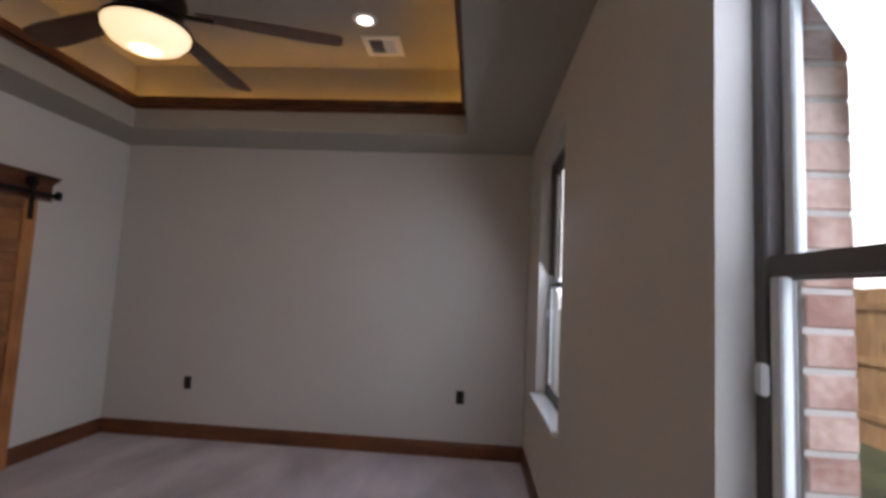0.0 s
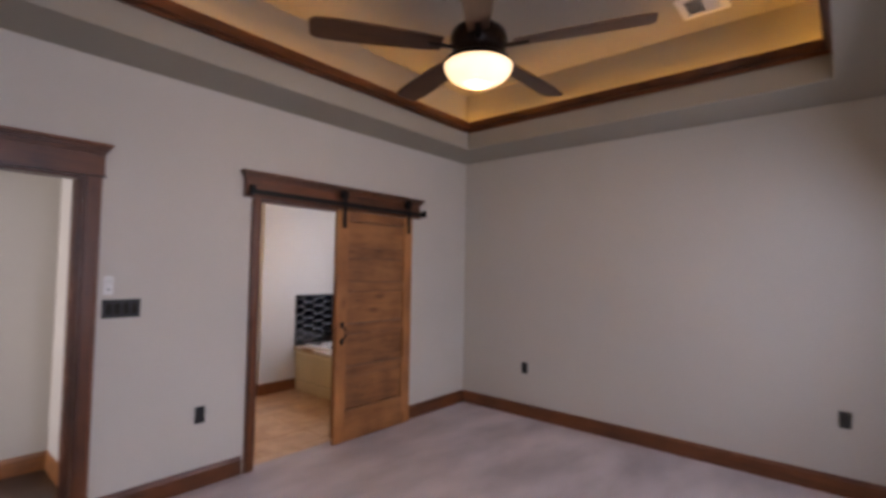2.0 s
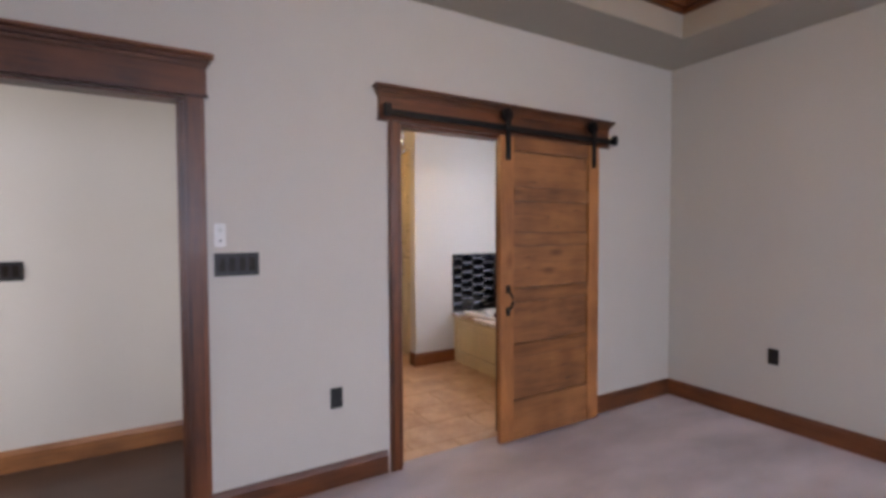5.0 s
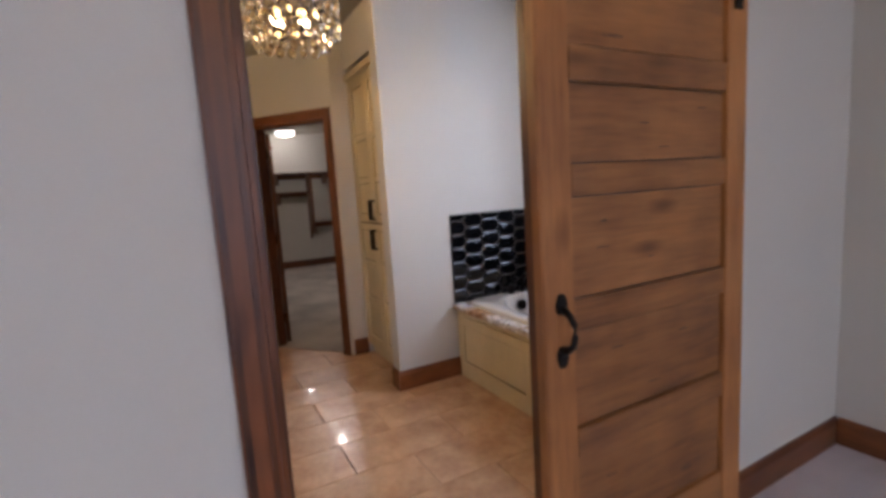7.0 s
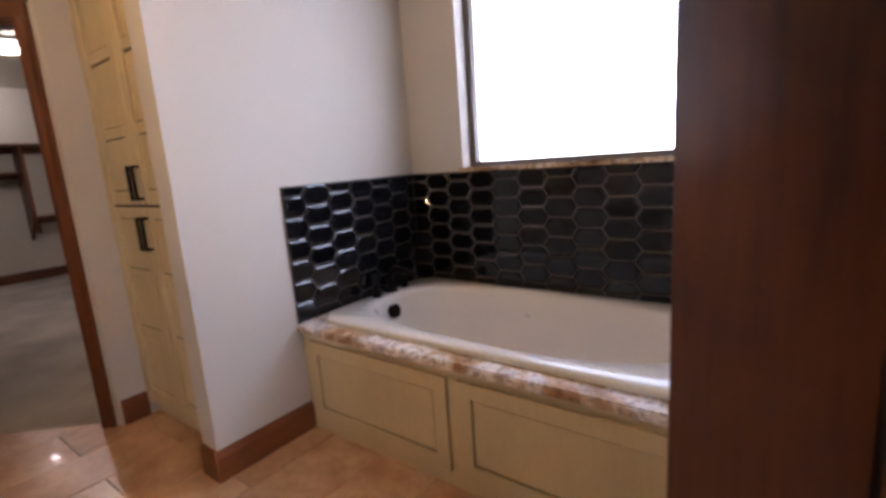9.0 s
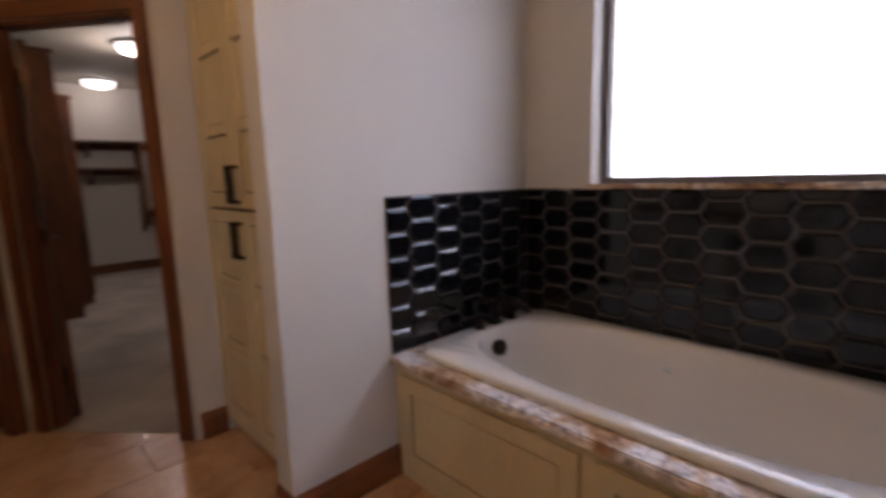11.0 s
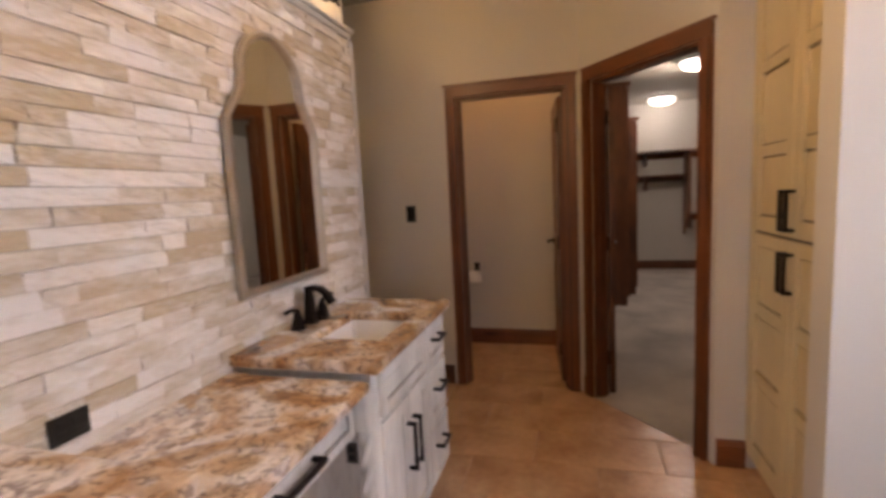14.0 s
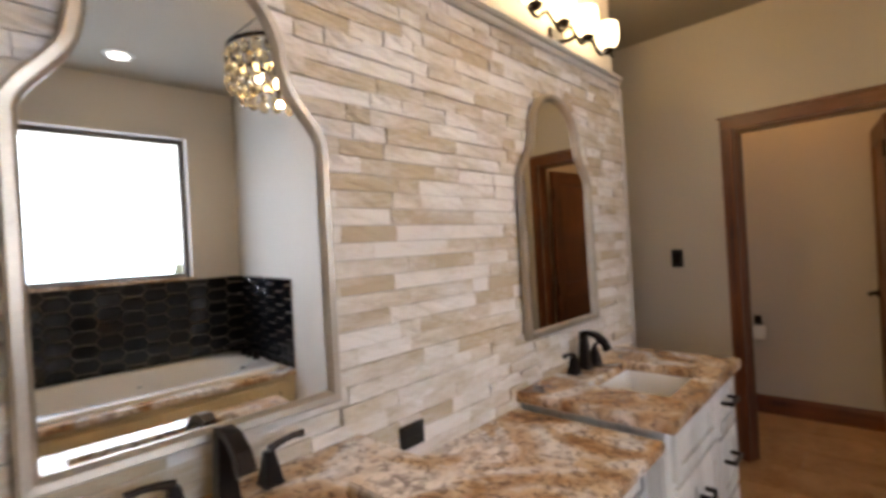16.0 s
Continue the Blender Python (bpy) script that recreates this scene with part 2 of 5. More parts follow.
FANBLADE = wood("walnut_fan_blade", (0.03, 0.013, 0.007), (0.12, 0.055, 0.028), "x", piece=0.1, knots=False)
BRICK = mat("exterior_brick", (0.32, 0.16, 0.11), 0.9, vary=0.3, scale=8, grain=60, bump=0.6, spread=(0.5, 0.36, 0.28), piece=0.5)
MORTAR = mat("mortar", (0.4, 0.36, 0.31), 0.95, vary=0.1, bump=0.5)
CEDAR = wood("cedar_fence", (0.3, 0.15, 0.06), (0.55, 0.32, 0.14), "z", 0.8)
GRASS = mat("lawn_soil", (0.09, 0.1, 0.045), 0.95, vary=0.4, scale=1.5, grain=40, bump=0.8)
MIRROR = bpy.data.materials.new("mirror_silver")
MIRROR.use_nodes = True
_b = MIRROR.node_tree.nodes["Principled BSDF"]
_b.inputs["Base Color"].default_value, _b.inputs["Metallic"].default_value, _b.inputs["Roughness"].default_value = (0.9, 0.91, 0.9, 1), 1.0, 0.0
CLEAR = glass("window_glass")
CRYSTAL = glass("amber_crystal", (1.0, 0.86, 0.62), 0.04)
LED = glow("amber_led_strip", (1.0, 0.5, 0.08), 24)
FANGLOW = glow("fan_bowl_glass", (1.0, 0.7, 0.36), 2.2)
CANGLOW = glow("can_light_lens", (1.0, 0.9, 0.75), 9)
DOMEGLOW = glow("closet_dome_lens", (1.0, 0.93, 0.82), 5)
BULBGLOW = glow("candle_bulb", (1.0, 0.7, 0.35), 30)
SHADEGLOW = glow("vanity_shade_glass", (1.0, 0.75, 0.42), 7)
SKYGLOW = glow("bright_haze", (1.0, 1.0, 1.0), 3.0)

# ---- mesh helpers ----
def link(name, bm, material, parent=None, label="", smooth=False):
    me = bpy.data.meshes.new(name)
    bmesh.ops.recalc_face_normals(bm, faces=bm.faces)
    bm.to_mesh(me)
    bm.free()
    for p in me.polygons:
        p.use_smooth = smooth
    me.materials.append(material)
    ob = new(name, me)
    if parent:
        ob.parent = parent
    if label:
        ob["label"] = label
    return ob


def part(name, bm, material, parent, label="", smooth=False):
    return link(name, bm, material, parent, label, smooth)


def box(x0, x1, y0, y1, z0, z1, bevel=0.0, bm=None):
    bm = bm or bmesh.new()
    made = bmesh.ops.create_cube(bm, size=1, matrix=Matrix.Translation(((x0 + x1) / 2, (y0 + y1) / 2, (z0 + z1) / 2)) @ Matrix.Diagonal((abs(x1 - x0), abs(y1 - y0), abs(z1 - z0), 1)))
    if bevel:
        es = {e for v in made["verts"] for e in v.link_edges}
        bmesh.ops.bevel(bm, geom=list(es), offset=bevel, segments=2, affect="EDGES", clamp_overlap=True)
    return bm


def cyl(a, b, r0, r1=None, seg=16, bm=None, caps=True):
    bm = bm or bmesh.new()
    a, b = Vector(a), Vector(b)
    d = b - a
    m = Matrix.Translation((a + b) / 2) @ d.to_track_quat("Z", "Y").to_matrix().to_4x4()
    bmesh.ops.create_cone(bm, cap_ends=caps, segments=seg, radius1=r0, radius2=r0 if r1 is None else r1, depth=d.length, matrix=m)
    return bm


def lathe(profile, seg=32, bm=None, at=(0, 0, 0)):
    """Turn (radius, height) pairs about the upright axis."""
    bm = bm or bmesh.new()
    rings = []
    for r, z in profile:
        rings.append([bm.verts.new((at[0] + r * math.cos(2 * math.pi * i / seg), at[1] + r * math.sin(2 * math.pi * i / seg), at[2] + z)) for i in range(seg)])
    for p, q in zip(rings, rings[1:]):
        for i in range(seg):
            bm.faces.new((p[i], p[(i + 1) % seg], q[(i + 1) % seg], q[i]))
    bm.faces.new(rings[0]), bm.faces.new(rings[-1])
    return bm


def tube(points, r, seg=10, bm=None):
    """A round rod along points."""
    bm = bm or bmesh.new()
    pts = [Vector(p) for p in points]
    rings = []
    for i, p in enumerate(pts):
        d = (pts[min(i + 1, len(pts) - 1)] - pts[max(i - 1, 0)]).normalized()
        q = d.to_track_quat("Z", "Y").to_matrix()
        rr = r[i] if isinstance(r, (list, tuple)) else r
        rings.append([bm.verts.new(p + q @ Vector((rr * math.cos(2 * math.pi * k / seg), rr * math.sin(2 * math.pi * k / seg), 0))) for k in range(seg)])
    for a, b in zip(rings, rings[1:]):
        for k in range(seg):
            bm.faces.new((a[k], a[(k + 1) % seg], b[(k + 1) % seg], b[k]))
    bm.faces.new(rings[0]), bm.faces.new(rings[-1])
    return bm


def thing(name, at, label, category, group="", rz=0.0, kind=""):
    ob = new(name)
    ob.matrix_world = pose(*at, 0, 0, rz)
    return tagged(ob, label, category, group, kind)


def wall(name, axis, c0, c1, a0, a1, z0, z1, holes=(), material=None, label="beige painted drywall wall"):
    """A wall c0..c1 thick across axis, a0..a1 long, with openings (b0, b1, y0, y1) that go through."""
    bm = bmesh.new()
    cuts = sorted({a0, a1, *[h[0] for h in holes], *[h[1] for h in holes]})
    for u, v in zip(cuts, cuts[1:]):
        gaps = sorted((h[2], h[3]) for h in holes if h[0] <= u + 1e-6 and h[1] >= v - 1e-6)
        z = z0
        spans = []
        for g0, g1 in gaps:
            if g0 > z:
                spans.append((z, g0))
            z = g1
        if z < z1:
            spans.append((z, z1))
        for s0, s1 in spans:
            if axis == "x":
                box(c0, c1, u, v, s0, s1, bm=bm)
            else:
                box(u, v, c0, c1, s0, s1, bm=bm)
    bmesh.ops.remove_doubles(bm, verts=bm.verts, dist=1e-5)
    ob = link(name, bm, material or PAINT)
    return tagged(ob, label, "wall", kind="structure")


def slab(name, x0, x1, y0, y1, z0, z1, material, label, category):
    return tagged(link(name, box(x0, x1, y0, y1, z0, z1), material), label, category, kind="structure")


def run(name, material, label, pts, h=0.135, t=0.016):
    """Baseboard pieces along straight runs (x0, y0, x1, y1), on the left of each run."""
    bm = bmesh.new()
    for x0, y0, x1, y1 in pts:
        a, b = Vector((x0, y0, 0)), Vector((x1, y1, 0))
        d = (b - a).normalized()
        nrm = Vector((-d.y, d.x, 0))
        prof = [(0, 0), (t, 0), (t, h * 0.78), (t * 0.55, h * 0.92), (t * 0.4, h), (0, h)]
        ra = [bm.verts.new(a + nrm * o + Vector((0, 0, z))) for o, z in prof]
        rb = [bm.verts.new(b + nrm * o + Vector((0, 0, z))) for o, z in prof]
        k = len(prof)
        for i in range(k):
            bm.faces.new((ra[i], ra[(i + 1) % k], rb[(i + 1) % k], rb[i]))
        bm.faces.new(ra), bm.faces.new(rb)
    return tagged(link(name, bm, material), label, "baseboard", kind="structure")


# ---- large structure ----
FANROT = 18
CHX, CHY, CNX, CNY = -1.32, -2.17, -1.0, -0.6
XW, YS, H = 4.0, -4.72, 2.80          # bedroom: window wall, south wall, soffit height
BH = 2.70                              # bathroom ceiling
SY, SX = -3.31, -2.70                  # stone wall face and its end
EX = -3.56                             # end wall of the bathroom
WX = -1.88                             # wall at the head of the tub
TY = -0.14                             # window wall of the bathroom
slab("floor_bedroom", -0.06, XW, YS, 0.0, -0.1, 0.0, CARPET, "beige cut-pile bedroom carpet with vacuum tracks", "carpet")
slab("floor_hall", -1.16, -0.06, -7.5, -3.6, -0.1, -0.004, DARKWOOD, "dark stained wooden hallway floor", "floor")
floor_bath = slab("floor_bathroom", -4.52, -0.06, -4.6, TY, -0.1, -0.012, GROUT, "tan bathroom floor with tile joints", "floor")
# wall with the hall door and the sliding door
HALL0, HALL1, BARN0, BARN1, DOORTOP = -4.57, -3.70, -2.585, -1.745, 2.065
wall("wall_west", "x", -0.11, 0.0, YS - 0.12, 0.12, 0, 3.5, [(HALL0, HALL1, 0, DOORTOP), (BARN0, BARN1, 0, DOORTOP)])
wall("wall_north", "y", 0.0, 0.12, 0.0, XW + 0.16, 0, 3.5)
wall("wall_south", "y", YS - 0.12, YS, 0.0, XW + 0.16, 0, 3.5)
WZ0, WZ1 = 0.76, 2.5
wall("wall_east", "x", XW, XW + 0.16, YS, 0.0, 0, 3.5, [(-1.70, -0.75, WZ0, WZ1), (-4.35, -3.40, WZ0, WZ1)])
# tray ceiling: soffit, riser, upper ceiling
TX0, TX1, TY0, TY1 = 0.46, 3.40, -4.08, -0.56
bm = bmesh.new()
for a in ((0, TX0, YS, 0), (TX1, XW, YS, 0), (TX0, TX1, YS, TY0), (TX0, TX1, TY1, 0)):
    box(*a, H, H + 0.22, bm=bm)
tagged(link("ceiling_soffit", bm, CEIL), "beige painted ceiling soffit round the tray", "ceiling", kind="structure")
O = 0.12
bm = bmesh.new()
for a in ((0, TX0 - O, YS, 0), (TX1 + O, XW, YS, 0), (TX0 - O, TX1 + O, YS, TY0 - O), (TX0 - O, TX1 + O, TY1 + O, 0)):
    box(*a, H + 0.22, 3.42, bm=bm)
tagged(link("ceiling_cove", bm, CEIL), "upper walls of the tray ceiling", "ceiling", kind="structure")
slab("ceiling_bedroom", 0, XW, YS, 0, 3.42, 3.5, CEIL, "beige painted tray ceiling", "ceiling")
# bathroom shell
wall("wall_bath_north", "y", TY, TY + 0.16, WX - 0.12, -0.11, 0, BH, [(-1.51, -0.42, 1.2, 2.30)])
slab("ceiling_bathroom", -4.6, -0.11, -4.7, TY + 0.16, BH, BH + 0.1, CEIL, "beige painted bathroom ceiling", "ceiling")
wall("wall_tub_head", "x", WX - 0.12, WX, -1.53, TY, 0, BH)
wall("wall_stone_backing", "y", -3.6, SY - 0.012, SX, -0.11, 0, BH)
wall("wall_alcove", "y", -4.62, -4.5, EX, SX, 0, BH)
wall("wall_alcove_side", "x", SX, SX + 0.1, -4.5, -3.6, 0, BH)
WC0, WC1, WCT = -2.96, -2.245, 2.0
wall("wall_west_end", "x", EX - 0.1, EX, -4.62, -2.14, 0, BH, [(WC0, WC1, 0, WCT)])
wall("wall_linen_side", "x", -2.90, -2.79, -1.58, -1.2, 0, BH)
slab("wall_linen_header", -2.79, WX - 0.12, -1.46, -1.36, 2.36, BH, PAINT, "painted wall above the linen cabinet", "wall")
slab("wall_linen_back", -2.9, WX - 0.12, -0.9, -0.8, 0, BH, PAINT, "painted wall behind the linen cabinet", "wall")
# angled closet wall
AA, AB = Vector((EX, -2.16, 0)), Vector((-2.79, -1.565, 0))
AD = (AB - AA).normalized()
AL = (AB - AA).length
AANG = math.degrees(math.atan2(AD.y, AD.x))
CW0, CW1 = 0.115, AL - 0.105
bm = bmesh.new()
box(0, CW0, 0, 0.1, 0, BH, bm=bm), box(CW1, AL, 0, 0.1, 0, BH, bm=bm), box(CW0, CW1, 0, 0.1, WCT, BH, bm=bm)
wa = tagged(link("wall_angled", bm, PAINT), "angled beige painted wall with the closet doorway", "wall", kind="structure")
wa.matrix_world = pose(AA.x, AA.y, 0, 0, 0, AANG)
# hall shell
wall("wall_hall_west", "x", -1.26, -1.14, -7.6, -3.6, 0, BH)
# unseen end wall; its opening is made up for the added hall lamp
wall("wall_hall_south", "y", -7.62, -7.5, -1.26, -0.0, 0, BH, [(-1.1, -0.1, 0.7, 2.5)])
wall("wall_hall_east", "x", -0.11, 0.0, -7.6, YS - 0.12, 0, BH)
slab("ceiling_hall", -1.26, -0.11, -7.6, -3.6, BH, BH + 0.1, CEIL, "painted hallway ceiling", "ceiling")
# toilet room shell
wall("wall_wc_back", "x", -4.62, -4.5, -3.4, -2.0, 0, BH)
wall("wall_wc_left", "y", -3.4, -3.3, -4.5, EX - 0.1, 0, BH)
wall("wall_wc_right", "y", -2.2, -2.1, -4.5, EX - 0.1, 0, BH)
# closet shell
bm = bmesh.new()
plan = [(-8.6, -2.1), (-3.47, -2.1), (-2.86, -1.56), (-2.86, 1.6), (-8.6, 1.6)]
lo, hi = [[bm.verts.new((x, y, z)) for x, y in plan] for z in (-0.1, 0.004)]
bm.faces.new(lo), bm.faces.new(hi)
for k in range(5):
    bm.faces.new((lo[k], lo[(k + 1) % 5], hi[(k + 1) % 5], hi[k]))
tagged(link("floor_closet", bm, CLOSET_CARPET), "beige closet carpet with footprints", "carpet", kind="structure")
slab("ceiling_closet", -8.6, -2.79, -2.1, 1.6, 2.6, 2.7, CEIL, "painted closet ceiling", "ceiling")
wall("wall_closet_west", "x", -8.6, -8.5, -2.1, 1.6, 0, 2.6)
wall("wall_closet_north", "y", 1.5, 1.6, -8.6, -2.79, 0, 2.6)
wall("wall_closet_south", "y", -2.2, -2.1, -8.6, -4.5, 0, 2.6)
wall("wall_closet_east", "x", -2.90, -2.79, -1.2, 1.5, 0, 2.6)

# ---- doors and trim ----
def casing(name, axis, c, side, a0, a1, top, w=0.09, t=0.022, head=None, depth=0.11, material=None, label="stained alder door casing"):
    """Door trim round an opening a0..a1 on the face at c, its jamb lining through the wall, and a plain or built-up head."""
    ob = thing(name, (0, 0, 0), label, "door trim", kind="structure")
    mz, mh = STAIN, STAIN_Y if axis == "x" else STAIN_X
    f0, f1 = (c, c + side * t) if side > 0 else (c + side * t, c)

    def bx(p0, p1, q0, q1, z0, z1, bev=0.004):
        return box(p0, p1, q0, q1, z0, z1, bev) if axis == "x" else box(q0, q1, p0, p1, z0, z1, bev)
    for u, v in ((a0 - w, a0), (a1, a1 + w)):
        sc = part("side_casing", bx(f0, f1, u, v, 0, top), mz, ob)
        lo, hi = (f1, f1 + 0.007) if side > 0 else (f0 - 0.007, f0)
        part("bead", bx(lo, hi, u + 0.006, u + 0.02, 0, top, 0.003), mz, sc)
        part("bead", bx(lo, hi, v - 0.02, v - 0.006, 0, top, 0.003), mz, sc)
    if head is None:
        part("head_casing", bx(f0, f1 + 0.001 * side, a0 - w, a1 + w, top, top + w), mh, ob)
        e = 0.012
        part("back_band", bx(f0 - 0.001, f1 + side * e if side > 0 else f1, a0 - w - e, a1 + w + e, top + w, top + w + 0.015), mh, ob)
    else:
        u0, u1, hh = head
        part("frieze", bx(f0, f1 + 0.004, u0 + 0.02, u1 - 0.02, top, top + hh - 0.06), mh, ob)
        for k, (dz, o) in enumerate(((0.06, 0.012), (0.04, 0.028), (0.018, 0.045))):
            part("crown_step", bx(f0, f1 + o, u0 + 0.02 - o * 0.7, u1 - 0.02 + o * 0.7, top + hh - dz, top + hh - dz + (0.02 if k < 2 else 0.018)), mh, ob)
        part("bead", bx(f0, f1 + 0.012, u0 + 0.012, u1 - 0.012, top, top + 0.014), mh, ob)
    g0, g1 = (c - depth + 0.001, c) if side > 0 else (c, c + depth - 0.001)
    j = 0.016
    part("jamb", bx(g0, g1, a0, a0 + j, 0, top), mz, ob)
    part("jamb", bx(g0, g1, a1 - j, a1, 0, top), mz, ob)
    part("head_jamb", bx(g0, g1, a0, a1, top - j, top), mh, ob)
    mid = (g0 + g1) / 2
    part("stop", bx(mid - 0.02, mid + 0.02, a0 + j, a0 + j + 0.012, 0, top - j), mz, ob)
    part("stop", bx(mid - 0.02, mid + 0.02, a1 - j - 0.012, a1 - j, 0, top - j), mz, ob)
    return ob


casing("door_1", "x", 0.0, 1, HALL0, HALL1, DOORTOP, head=(HALL0 - 0.12, HALL1 + 0.12, 0.2))
d2 = casing("door_2", "x", 0.0, 1, BARN0, BARN1, DOORTOP, w=0.072, head=(-2.74, -0.79, 0.2))
part("jamb_return", box(-0.134, 0.05, BARN1 - 0.036, BARN1 - 0.0155, 0.0, DOORTOP - 0.018, 0.003), STAIN, d2)
casing("trim_hall_side", "x", -0.11, -1, HALL0, HALL1, DOORTOP, depth=0.002)
casing("trim_bath_side", "x", -0.11, -1, BARN0, BARN1, DOORTOP, depth=0.002)
casing("door_3", "x", EX, 1, WC0, WC1, WCT, w=0.068, depth=0.1)
d4 = casing("door_4", "y", 0.0, -1, CW0, CW1, WCT, w=0.068, depth=0.1)
d4.matrix_world = pose(AA.x, AA.y, 0, 0, 0, AANG)

BL = "dark stained alder baseboard with a moulded top"
run("baseboard_bedroom_west", STAIN_Y, BL, [(0, HALL0 - 0.09, 0, YS), (0, BARN0 - 0.09, 0, HALL1 + 0.09), (0, 0, 0, BARN1 + 0.09)])
run("baseboard_bedroom_north", STAIN_X, BL, [(XW, 0, 0.016, 0)])
run("baseboard_bedroom_east", STAIN_Y, BL, [(XW, YS, XW, 0)])
run("baseboard_bedroom_south", STAIN_X, BL, [(0, YS, XW, YS)])
run("baseboard_hall", BARN_Y, BL, [(-1.14, -3.6, -1.14, -7.5)])
run("baseboard_hall_end", BARN_Y, BL, [(-0.11, -3.6, -1.124, -3.6)])
run("baseboard_bath_west", STAIN_Y, BL, [(EX, -2.14, EX, WC1 + 0.09), (EX, WC0 - 0.09, EX, -4.5)])
run("baseboard_bath_linen_side", STAIN_Y, BL, [(-2.79, -1.44, -2.79, -1.565)])
run("baseboard_tub_head", STAIN_Y, BL, [(WX, -1.04, WX, -1.546)])
run("baseboard_tub_head_end", STAIN_X, BL, [(WX, -1.53, WX - 0.12, -1.53)])
run("baseboard_wc", STAIN_Y, BL, [(-4.5, -2.2, -4.5, -3.3)])
run("baseboard_closet", STAIN_Y, BL, [(-8.5, 1.5, -8.5, -2.1)])


def lever(parent, at, d, out):
    """Lever handle with a rose: d along the door, out away from its face."""
    at, d, out = Vector(at), Vector(d), Vector(out)
    h = part("lever_handle", cyl(at, at + out * 0.012, 0.028, seg=20), BRONZE, parent, "oil-rubbed bronze lever", True)
    part("neck", cyl(at, at + out * 0.055, 0.011, seg=12), BRONZE, h, smooth=True)
    part("lever", tube([at + out * 0.052, at + out * 0.056 + d * 0.03, at + out * 0.054 + d * 0.075, at + out * 0.05 + d * 0.115], [0.011, 0.01, 0.008, 0.007]), BRONZE, h, smooth=True)


def hinged_door(name, hinge, ang, width, height, label, flip=1):
    """A panelled leaf that stands open: local x runs from the hinge to the free edge."""
    ob = thing(name, hinge, label, "door", rz=ang)
    t = 0.035
    s = 0.11
    for x0 in (0, width - s):
        part("stile", box(x0, x0 + s, -t / 2, t / 2, 0.012, height, 0.003), STAIN, ob)
    for z0, z1 in ((0.012, 0.22), (0.93, 1.05), (height - 0.12, height)):
        part("rail", box(s, width - s, -t / 2 + 0.001, t / 2 - 0.001, z0, z1, 0.003), STAIN_X, ob)
    for z0, z1 in ((0.22, 0.93), (1.05, height - 0.12)):
        part("panel", box(s, width - s, -0.009, 0.009, z0, z1), STAIN, ob)
    for o in (1, -1):
        lever(ob, (width - 0.06, o * t / 2, 0.95), (-1, 0, 0), (0, o, 0))
    for z in (0.25, 1.0, 1.78):
        part("hinge", cyl((0.0, flip * 0.022, z - 0.045), (0.0, flip * 0.022, z + 0.045), 0.007, seg=10), BRONZE, ob)
    return ob


hinged_door("open_hall_door", (0.035, HALL0 - 0.032, 0), -0.5, 0.83, 2.0, "open stained alder panel door with bronze lever, against the wall")
hinged_door("open_toilet_room_door", (EX - 0.115, WC1 - 0.04, 0), 185.5, 0.64, 1.965, "open stained alder door of the toilet room")
c = pose(AA.x, AA.y, 0, 0, 0, AANG) @ Vector((CW0 + 0.02, 0.13, 0))
hinged_door("open_closet_door", (c.x, c.y, 0), 181, 0.6, 1.965, "open stained alder closet door")

# ---- sliding barn door ----
barn = thing("sliding_barn_door", (0.075, -1.45, 0.02), "knotty alder sliding barn door with five recessed panels", "barn door")
W2, BHGT, T = 0.458, 2.03, 0.02
for y0 in (-W2, W2 - 0.112):
    part("stile", box(-T, T, y0, y0 + 0.112, 0, BHGT, 0.004), BARN_Z, barn)
panels = [(0.27, 0.56), (0.648, 0.935), (1.025, 1.31), (1.395, 1.61), (1.70, 1.937)]
edges = [0.0] + [z for p in panels for z in p] + [BHGT]
for z0, z1 in zip(edges[0::2], edges[1::2]):
    part("rail", box(-T + 0.002, T - 0.002, -W2 + 0.112, W2 - 0.112, z0, z1, 0.003), BARN_Y, barn)
for z0, z1 in panels:
    # dark sheet behind each panel, visible only in the narrow gap round it
    part("groove", box(-0.002, 0.002, -W2 + 0.112, W2 - 0.112, z0, z1), DARKWOOD, barn, "dark sheet showing in the gap round the panel")
    part("panel", box(-0.007, 0.007, -W2 + 0.117, W2 - 0.117, z0 + 0.005, z1 - 0.005), BARN_Y, barn)
rc = random.Random(21)
for k in range(14):
    z0, z1 = panels[k % 5]
    yy, zz, ln = rc.uniform(-W2 + 0.14, W2 - 0.2), rc.uniform(z0 + 0.03, z1 - 0.04), rc.uniform(0.02, 0.055)
    part("crack", box(0.0062, 0.0074, yy, yy + ln, zz, zz + rc.uniform(0.003, 0.006), 0.0004), DARKWOOD, barn, "dark check in the wood")
PY = -W2 + 0.06


def pull_plate(z0, z1):
    """Leaf-shaped end plate of the pull."""
    bm = bmesh.new()
    out = [(0.010, 0.0), (0.019, 0.2), (0.021, 0.5), (0.016, 0.8), (0.008, 1.0)]
    pts = out + [(-a, b) for a, b in reversed(out)]
    lo = [bm.verts.new((T, PY + a, z0 + (z1 - z0) * b)) for a, b in pts]
    hi = [bm.verts.new((T + 0.008, PY + a * 0.8, z0 + (z1 - z0) * (0.04 + 0.92 * b))) for a, b in pts]
    for k in range(len(pts)):
        bm.faces.new((lo[k], lo[(k + 1) % len(pts)], hi[(k + 1) % len(pts)], hi[k]))
    bm.faces.new(lo), bm.faces.new(hi)
    return bm


